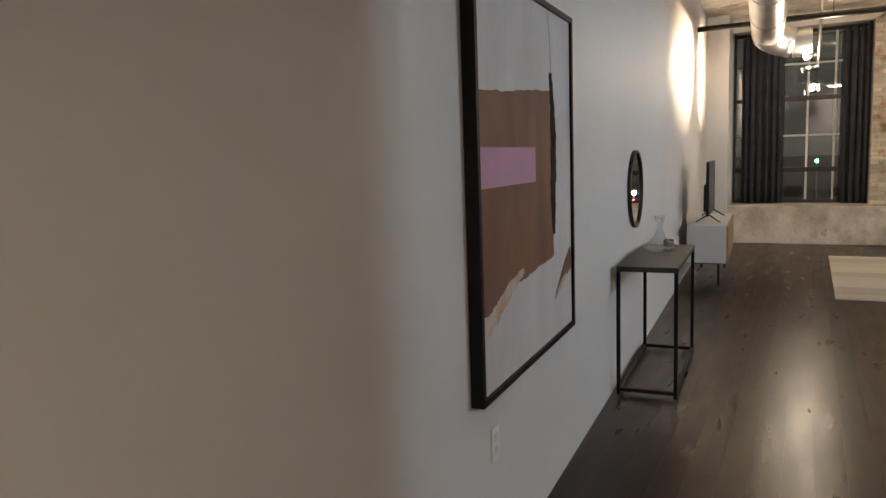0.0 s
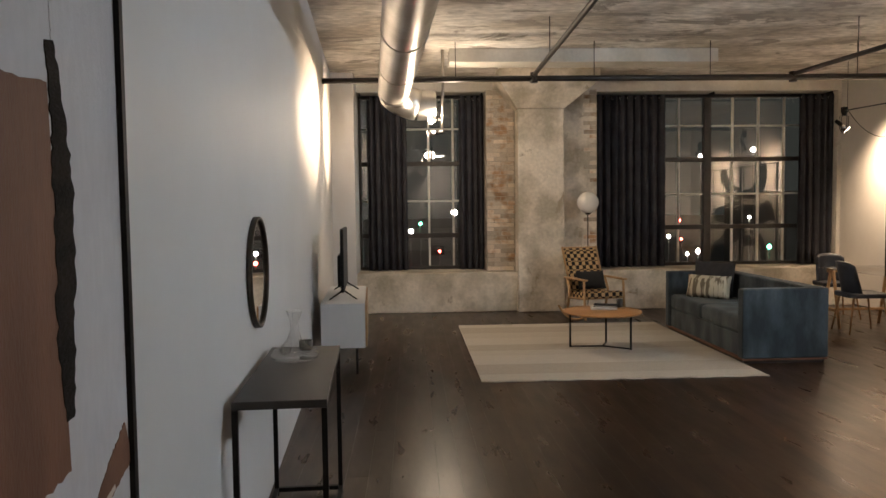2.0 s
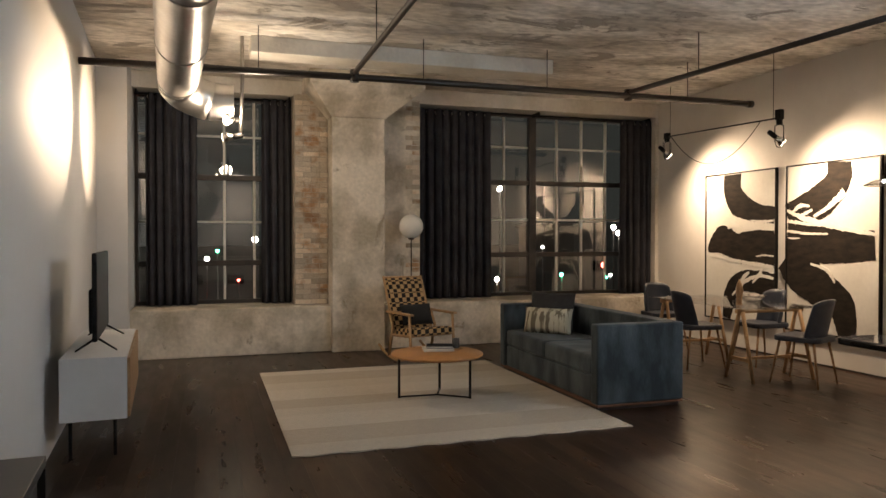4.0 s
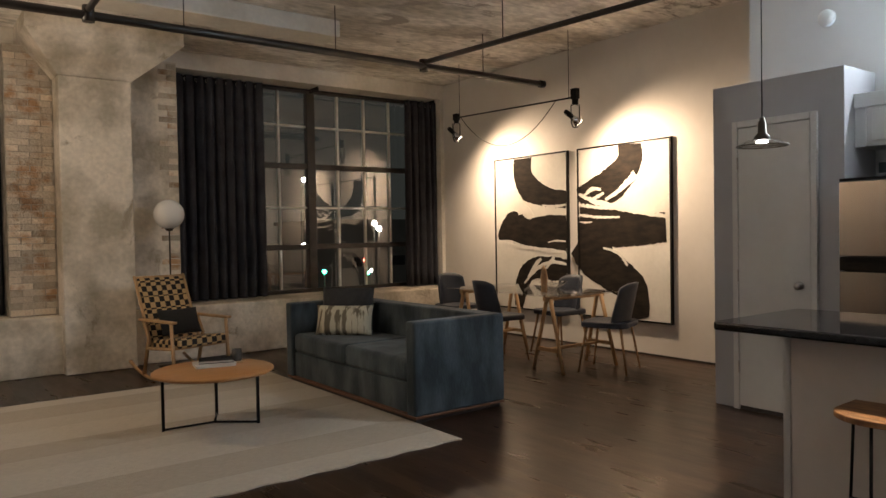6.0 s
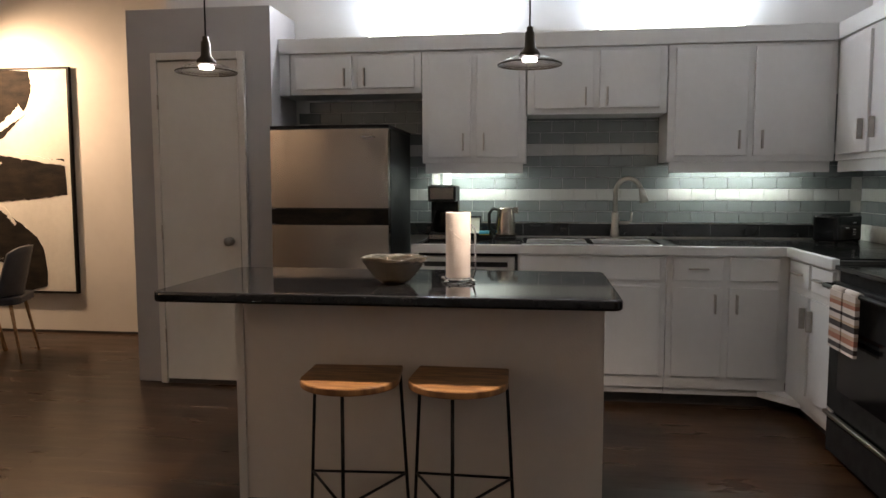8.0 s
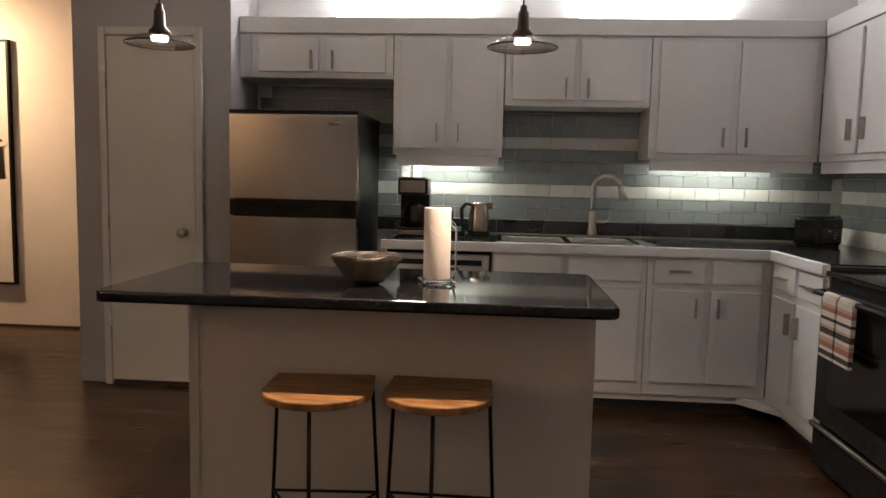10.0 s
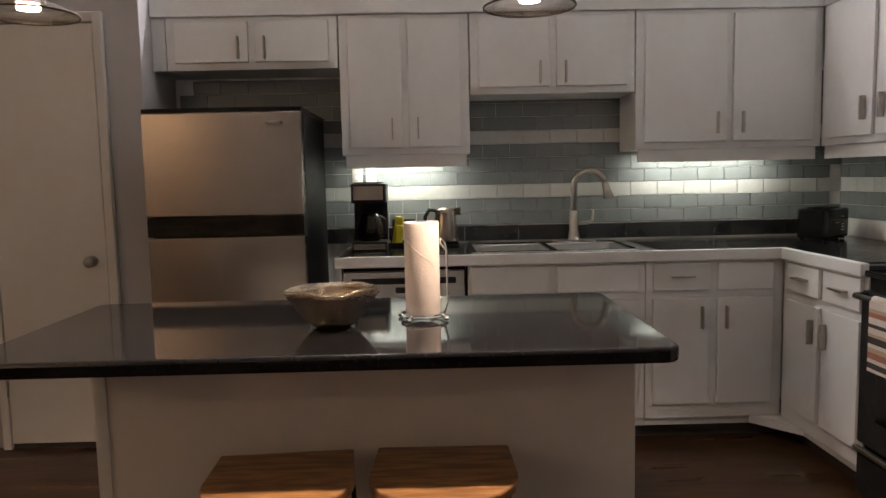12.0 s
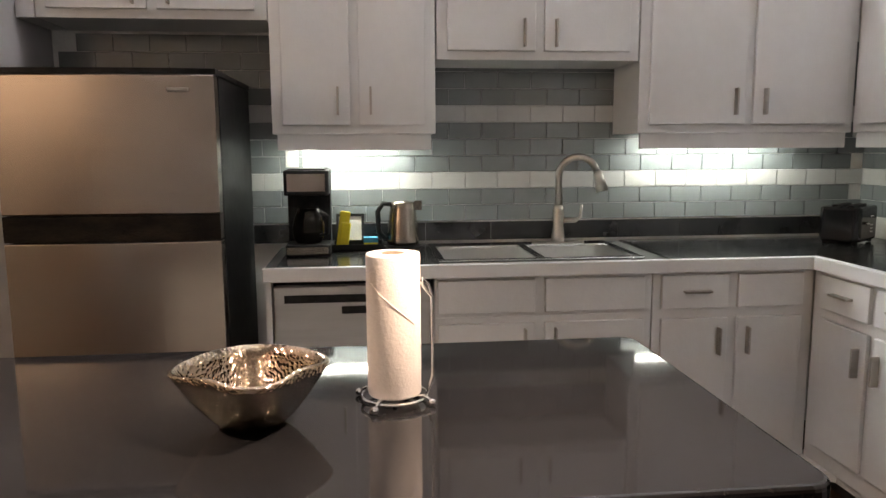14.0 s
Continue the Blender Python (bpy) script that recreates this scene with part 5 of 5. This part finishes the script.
strokes(right, [
    ([(0.02, 1.42), (0.30, 1.32), (0.80, 1.20), (1.24, 1.13)], [0.03, 0.06, 0.05, 0.03], 2.0),
    ([(0.02, 1.30), (0.30, 1.26), (0.55, 1.24)], [0.04, 0.04, 0.02], 2.2),
    ([(0.42, 1.34), (0.62, 1.44), (0.84, 1.60)], [0.03, 0.05, 0.10], 1.2),
    ([(0.02, 1.18), (0.30, 1.15), (0.62, 1.14)], [0.03, 0.03, 0.02], 2.2),
    ([(0.10, 1.40), (0.22, 1.47), (0.36, 1.46)], [0.02, 0.05, 0.02], 1.8),
    ([(0.18, 1.34), (0.30, 1.38), (0.40, 1.42)], [0.02, 0.04, 0.02], 2.2),
    ([(0.04, 1.10), (0.12, 1.09), (0.22, 1.095)], [0.01, 0.02, 0.01], 2.2),
    ([(0.38, 0.80), (0.60, 0.74), (0.72, 0.60)], [0.02, 0.04, 0.02], 2.0)], CANVAS, 0.0062, 50)

# ---- pipes, duct, lamps under the ceiling ----
pipes = thing("sprinkler_pipe", "black iron sprinkler pipe hung below the concrete ceiling", "pipe")
part("main", tubed([(-1.02, 10.74, 3.05), (1.50, 10.68, 3.06), (6.29, 10.66, 3.06)], 0.034, 12), PIPE, pipes)
part("conduit", tubed([(0.0, 10.80, 3.10), (6.2, 10.74, 3.105)], 0.012, 8), PIPE, pipes)
for a, b in (((1.48, 10.68, 3.10), (1.36, 4.2, 3.12)), ((4.62, 10.68, 3.10), (5.02, 7.2, 3.12))):
    part("branch", tubed([a, b], 0.026, 12), PIPE, pipes)
    part("tee", lathe([(0.045, -0.05), (0.045, 0.07)], (a[0], a[1], 3.06), 14), PIPE, pipes)
for x, y in ((0.55, 10.70), (2.2, 10.68), (3.6, 10.67), (5.4, 10.66), (1.46, 9.6), (1.40, 7.0), (4.74, 9.6)):
    part("hanger", tubed([(x, y, 3.09), (x, y, CEILING - 0.002)], 0.005, 6), PIPE, pipes)
part("end_cap", lathe([(0.042, -0.02), (0.042, 0.05)], (0, 0, 0), 14), PIPE, pipes).matrix_basis = pose(6.27, 10.66, 3.06, 0, 90, 0)

duct = thing("air_duct", "round galvanised spiral air duct with an elbow", "duct", LONG)
R0, DZ = 0.19, 2.95
run = [(0.855, -5.5 + 0.45 * k, DZ) for k in range(29)]
bend = [(0.855 + 0.30 * (1 - math.cos(a)), 7.25 + 0.30 * math.sin(a), DZ - 0.02 * k) for k, a in enumerate([math.pi / 2 * j / 6 for j in range(7)])]
sections = [p for p in run if p[1] < 7.2] + bend
part("pipe_run", tubed([p for p in run if p[1] < 7.2] + [bend[0]], R0, 28), DUCT, duct)
part("elbow", tubed(bend, [R0 + 0.006] * 7, 28), DUCT, duct, "segmented duct elbow")
part("outlet", tubed([bend[-1], (1.38, 7.55, DZ - 0.12)], [R0 + 0.002, R0 - 0.01], 28, cap=False), DUCT, duct)
for y in (-3.0, -1.0, 1.0, 2.6, 4.2, 5.7, 7.05):
    part("seam_band", tubed([(0.855, y, DZ), (0.855, y + 0.05, DZ)], R0 + 0.006, 28), DUCT, duct)
for y in (0.2, 3.4, 6.4):
    part("strap", boxed(0.85, 0.86, y, y + 0.03, DZ + R0, CEILING - 0.003), DUCT, duct)


def spot_head(root, at, aim, size=1.0, guard=True):
    """A bare reflector bulb in a black holder, with or without a wire guard round it."""
    p, q = Vector(at), Vector(aim)
    d = (q - p).normalized()
    head = part("lamp_head", tubed([p - d * 0.05 * size, p - d * 0.01, p + d * 0.05 * size], [0.024 * size, 0.036 * size, 0.056 * size], 16), CHROME, root, "silvered reflector bulb")
    part("holder", tubed([p - d * 0.15 * size, p - d * 0.13 * size, p - d * 0.0505 * size], [0.018 * size, 0.028 * size, 0.028 * size], 14), BLACK, head, "black bulb holder")
    part("lens", tubed([p + d * 0.0505 * size, p + d * 0.056 * size], [0.052 * size, 0.040 * size], 16), SPOTGLOW, head, "glowing lamp face")
    if not guard:
        return
    for ax, ay in ((1, 0), (0, 1)):
        a, h = 0.062 * size, 0.17 * size
        loop = [(0, 0, h), (ax * a, ay * a, h * 0.9), (ax * a, ay * a, -0.02), (ax * a * 0.6, ay * a * 0.6, -0.075 * size), (0, 0, -0.085 * size),
                (-ax * a * 0.6, -ay * a * 0.6, -0.075 * size), (-ax * a, -ay * a, -0.02), (-ax * a, -ay * a, h * 0.9), (0, 0, h)]
        part("guard_wire", tubed([p + Vector(v) for v in loop], 0.0042, 6), BLACK, root)
    part("guard_cap", lathe([(0.02 * size, h - 0.01), (0.034 * size, h), (0.034 * size, h + 0.05 * size), (0.012, h + 0.07 * size)], at, 14), BLACK, root, "black lamp cap")


bar = thing("spotlight_bar", "hanging black bar with two picture spotlights and a looped cable", "spotlight")
part("bar", tubed([(6.05, 11.97, 2.83), (6.05, 9.93, 2.77)], 0.009, 8), BLACK, bar)
part("rod", tubed([(6.05, 10.02, 2.76), (6.05, 10.02, CEILING - 0.003)], 0.004, 6), BLACK, bar)
part("rod", tubed([(6.05, 11.90, 2.83), (6.05, 11.90, CEILING - 0.003)], 0.003, 6), BLACK, bar)
part("clamp", boxed(6.02, 6.08, 9.89, 9.97, 2.75, 2.86, bevel=0.006), BLACK, bar)
part("clamp", boxed(6.02, 6.08, 11.93, 12.01, 2.80, 2.88, bevel=0.006), BLACK, bar)
part("cable", tubed([(6.05, 11.88 - 1.66 * k / 16, 2.82 - 0.05 * k / 16 - 0.42 * (1 - (2 * k / 16 - 1) ** 2)) for k in range(17)], 0.005, 6), BLACK, bar)
spot_head(bar, (6.05, 11.97, 2.60), (6.70, 11.62, 1.9))
spot_head(bar, (6.05, 9.93, 2.53), (6.70, 9.55, 1.9))
drop = thing("spotlight_drop", "pair of metal spotlights on a short rod by the duct", "spotlight")
part("rod", tubed([(0.40, 11.18, 2.50), (0.42, 11.15, 3.06), (0.42, 11.15, CEILING - 0.003)], 0.019, 10), NICKEL, drop)
spot_head(drop, (0.30, 11.12, 2.64), (-1.0, 10.2, 2.35), guard=False)
spot_head(drop, (0.28, 11.12, 2.47), (-1.06, 11.4, 2.3), guard=False)
# made-up fitting, out of view, that goes with the hall's fill lamp
ef = thing("ceiling_fitting", "added round opal ceiling fitting, unseen in the hall, carrying a fill lamp", "ceiling light", pose(1.00, -0.9, CEILING - 0.08))
part("pan", lathe([(0.27, 0.04), (0.27, 0.078)], sides=32), WHITE, ef)
part("diffuser", lathe([(0.001, 0.0), (0.18, 0.004), (0.255, 0.03), (0.26, 0.0395)], sides=32), glow("lit_diffuser", (1.0, 0.88, 0.75), 3.0), ef, "glowing opal diffuser of the added fitting")

# ---- the night outside ----
ground = setting("ground", boxed(-600, 600, 13.9, 900, -9.3, -9.0), shader("night_asphalt", (0.05, 0.05, 0.045), 0.7, scale=0.05), "dark street far below the windows")
NIGHT = shader("far_facade", (0.10, 0.10, 0.095), 0.9, second=(0.07, 0.07, 0.065), scale=0.2)
for k, (x0, x1, y, h) in enumerate(((-70, -14, 95, 9), (-6, 44, 120, 7), (52, 110, 100, 12))):
    bld = thing("far_building", "dim low building across the street at night", "building", pose(0, 0, -9.0), group="far buildings")
    part("wall", boxed(x0, x1, y, y + 20, 0, h), NIGHT, bld)
    part("roof", boxed(x0 - 0.5, x1 + 0.5, y - 0.5, y + 20.5, h + 0.002, h + 0.6), NIGHT, bld)
    for j in range(7):
        xx = x0 + 3 + j * (x1 - x0 - 8) / 7
        part("window", boxed(xx, xx + 2.4, y - 0.06, y - 0.01, h * 0.45, h * 0.45 + 1.5), SCREEN, bld)
LIGHTS = {"white": glow("white_street_light", (1.0, 0.95, 0.85), 60), "green": glow("green_signal", (0.05, 1.0, 0.45), 40), "red": glow("red_signal", (1.0, 0.06, 0.04), 40)}
rl = random.Random(12)
for k in range(52):
    colour = "white" if k % 3 else ("green" if k % 2 else "red")
    dist = rl.uniform(60, 92)
    x, z = rl.uniform(-0.12, 0.62) * dist, rl.uniform(-5.5, 10.0) if colour == "white" else rl.uniform(-5.5, 3.0)
    r = rl.uniform(0.13, 0.30) if colour == "white" else rl.uniform(0.13, 0.2)
    sl = thing("street_lamp" if colour == "white" else "traffic_signal", ("white street lamp" if colour == "white" else colour + " traffic signal") + " on a thin mast across the street", "street light", pose(x, dist, -9.0), group="street lights")
    part("mast", tubed([(0, 0, 0), (0, 0, z + 9.0 - r)], 0.07, 6), SASH, sl)
    part("lens", lathe([(r * math.sin(math.pi * j / 6) + 0.001, z + 9.0 - r * math.cos(math.pi * j / 6)) for j in range(7)], sides=10), LIGHTS[colour], sl)
trail = thing("car_tail_lights", "row of red car tail lights on the far road", "car lights", pose(-2.0, 88, -6.2))
part("strip", boxed(-5, 5, 0, 0.2, 0, 0.25), LIGHTS["red"], trail)
part("guard_rail", boxed(-30, 30, 0.3, 0.5, -2.8, 0.4), NIGHT, trail)


# ---- pieces of floors and walls ----
def board_mesh(name, a, b, c, material, bevel=0.0):
    bm = boxed(0, a, 0, b, 0, c)
    if bevel:
        bmesh.ops.bevel(bm, geom=[e for e in bm.edges if min(v.co.z for v in e.verts) > c - 1e-5], offset=bevel, segments=1, affect="EDGES")
    bmesh.ops.recalc_face_normals(bm, faces=bm.faces)
    me = bpy.data.meshes.new(name)
    bm.to_mesh(me)
    bm.free()
    me.materials.append(material)
    return me


rng = random.Random(4)
W, LEN = 0.132, 1.9
plank = board_mesh("plank", W - 0.0009, LEN - 0.001, 0.0118, FLOOR)
rest, count = bmesh.new(), 0
for i in range(-11, 52):
    off = rng.uniform(0, LEN)
    for j in range(-2, 8):
        x, y = i * W, j * LEN + off - 1.0
        if x < -1.35 or x > 6.62 or y > 13.0:
            continue
        if count < 300 and 1.2 < y < 11.5 and x > -0.9 and not (x > 4.6 and y < 4):
            piece("plank", plank, floor, (x, y, -0.0118))
            count += 1
        else:
            box(rest, x, x + W - 0.0009, y, min(y + LEN - 0.001, 13.3), -0.0118, 0.0)
stuff = part("planks", rest, FLOOR, floor)
tagged(stuff, kind="stuff")

# backsplash tiles in running bond, two white courses
splash = setting("backsplash", boxed(5.757, 5.769, 3.152, 6.863, 0.952, 1.90), GROUT, "grey subway tile backsplash with white bands")
side_splash = setting("backsplash_side", boxed(3.06, 5.756, 3.151, 3.160, 0.952, 1.44), GROUT, "grey subway tile backsplash on the side wall")
TW, TH = 0.1505, 0.0745


def tile_mesh(name, material, along):
    bm = boxed(0, 0.007, 0, along - 0.0018, 0, TH - 0.0018)
    bmesh.ops.bevel(bm, geom=[e for e in bm.edges if max(v.co.x for v in e.verts) < 1e-5], offset=0.0018, segments=1, affect="EDGES")
    bmesh.ops.recalc_face_normals(bm, faces=bm.faces)
    me = bpy.data.meshes.new(name)
    bm.to_mesh(me)
    bm.free()
    me.materials.append(material)
    return me


grey_tile, white_tile, black_tile = tile_mesh("tile", TILEGREY, TW), tile_mesh("white_tile", TILEWHITE, TW), board_mesh("black_tile", 0.007, 0.3015, 0.083, BLACKTILE)
for r in range(11):
    z = 1.050 + r * TH
    for k in range(-1, 25):
        y = 3.155 + k * TW + (TW / 2 if r % 2 else 0)
        if 3.15 <= y <= 6.71:
            ob = piece("tile", white_tile if r in (2, 6) else grey_tile, splash, (5.7505, y, z))
    if r < 5:
        for k in range(-1, 18):
            x = 5.745 - k * TW - (TW / 2 if r % 2 else 0)
            if 3.25 < x < 5.75:
                ob = piece("tile", white_tile if r == 2 else grey_tile, side_splash, (x, 3.1665, z), -90)
                ob.matrix_basis = pose(x, 3.1665, z, 0, 0, 0) @ pose(0, 0, 0, 0, 0, -90)
for k in range(12):
    piece("black_tile", black_tile, splash, (5.7505, 3.17 + k * 0.3035, 0.9605))
# black worktop tiles
flat = board_mesh("worktop_tile", 0.3025, 0.3025, 0.007, BLACKTILE, 0.001)
slim = board_mesh("worktop_tile", 0.3025, 0.1515, 0.007, BLACKTILE, 0.001)
for k in range(9):
    y = 3.160 + k * 0.3045
    for x in (5.137, 5.4415):
        if y > 5.28:
            piece("tile", flat, top, (x, y, 0.9415))
        elif y < 4.17:
            piece("tile", flat, top, (x, y, 0.9415))
for k in range(2):
    for x in (4.525, 4.8295):
        piece("tile", flat, top, (x, 3.160 + k * 0.3045, 0.9415))
    piece("tile", flat, top, (5.137 + k * 0.3045, 5.595, 0.9417))

# bricks of the reveal
brick = board_mesh("brick", 0.195, 0.03, 0.058, BRICK)
half = board_mesh("brick", 0.10, 0.03, 0.058, BRICK)
reveal = bpy.data.objects["wall_pier_left"]
for r in range(41):
    z = 0.60 + r * 0.0655
    for k in range(3):
        x = 1.146 + k * 0.207 - (0.10 if r % 2 else 0)
        me = brick
        if x < 1.14:
            x, me = 1.146, half
        elif x + 0.195 > 1.57:
            if x + 0.10 > 1.57:
                continue
            me = half
        ob = piece("brick", me, reveal, (x + rng.uniform(-0.004, 0.004), 12.918 - rng.uniform(0.012, 0.026), z), rng.uniform(-1.2, 1.2))
pilaster = bpy.data.objects["wall_pier_right"]
for r in range(41):
    z = 0.60 + r * 0.0655
    if rng.random() < 0.75:
        x = 2.60 if r % 2 else 2.695
        piece("brick", brick if r % 2 else half, pilaster, (x + rng.uniform(-0.004, 0.004), 12.877 - rng.uniform(0.004, 0.010), z), rng.uniform(-1, 1))
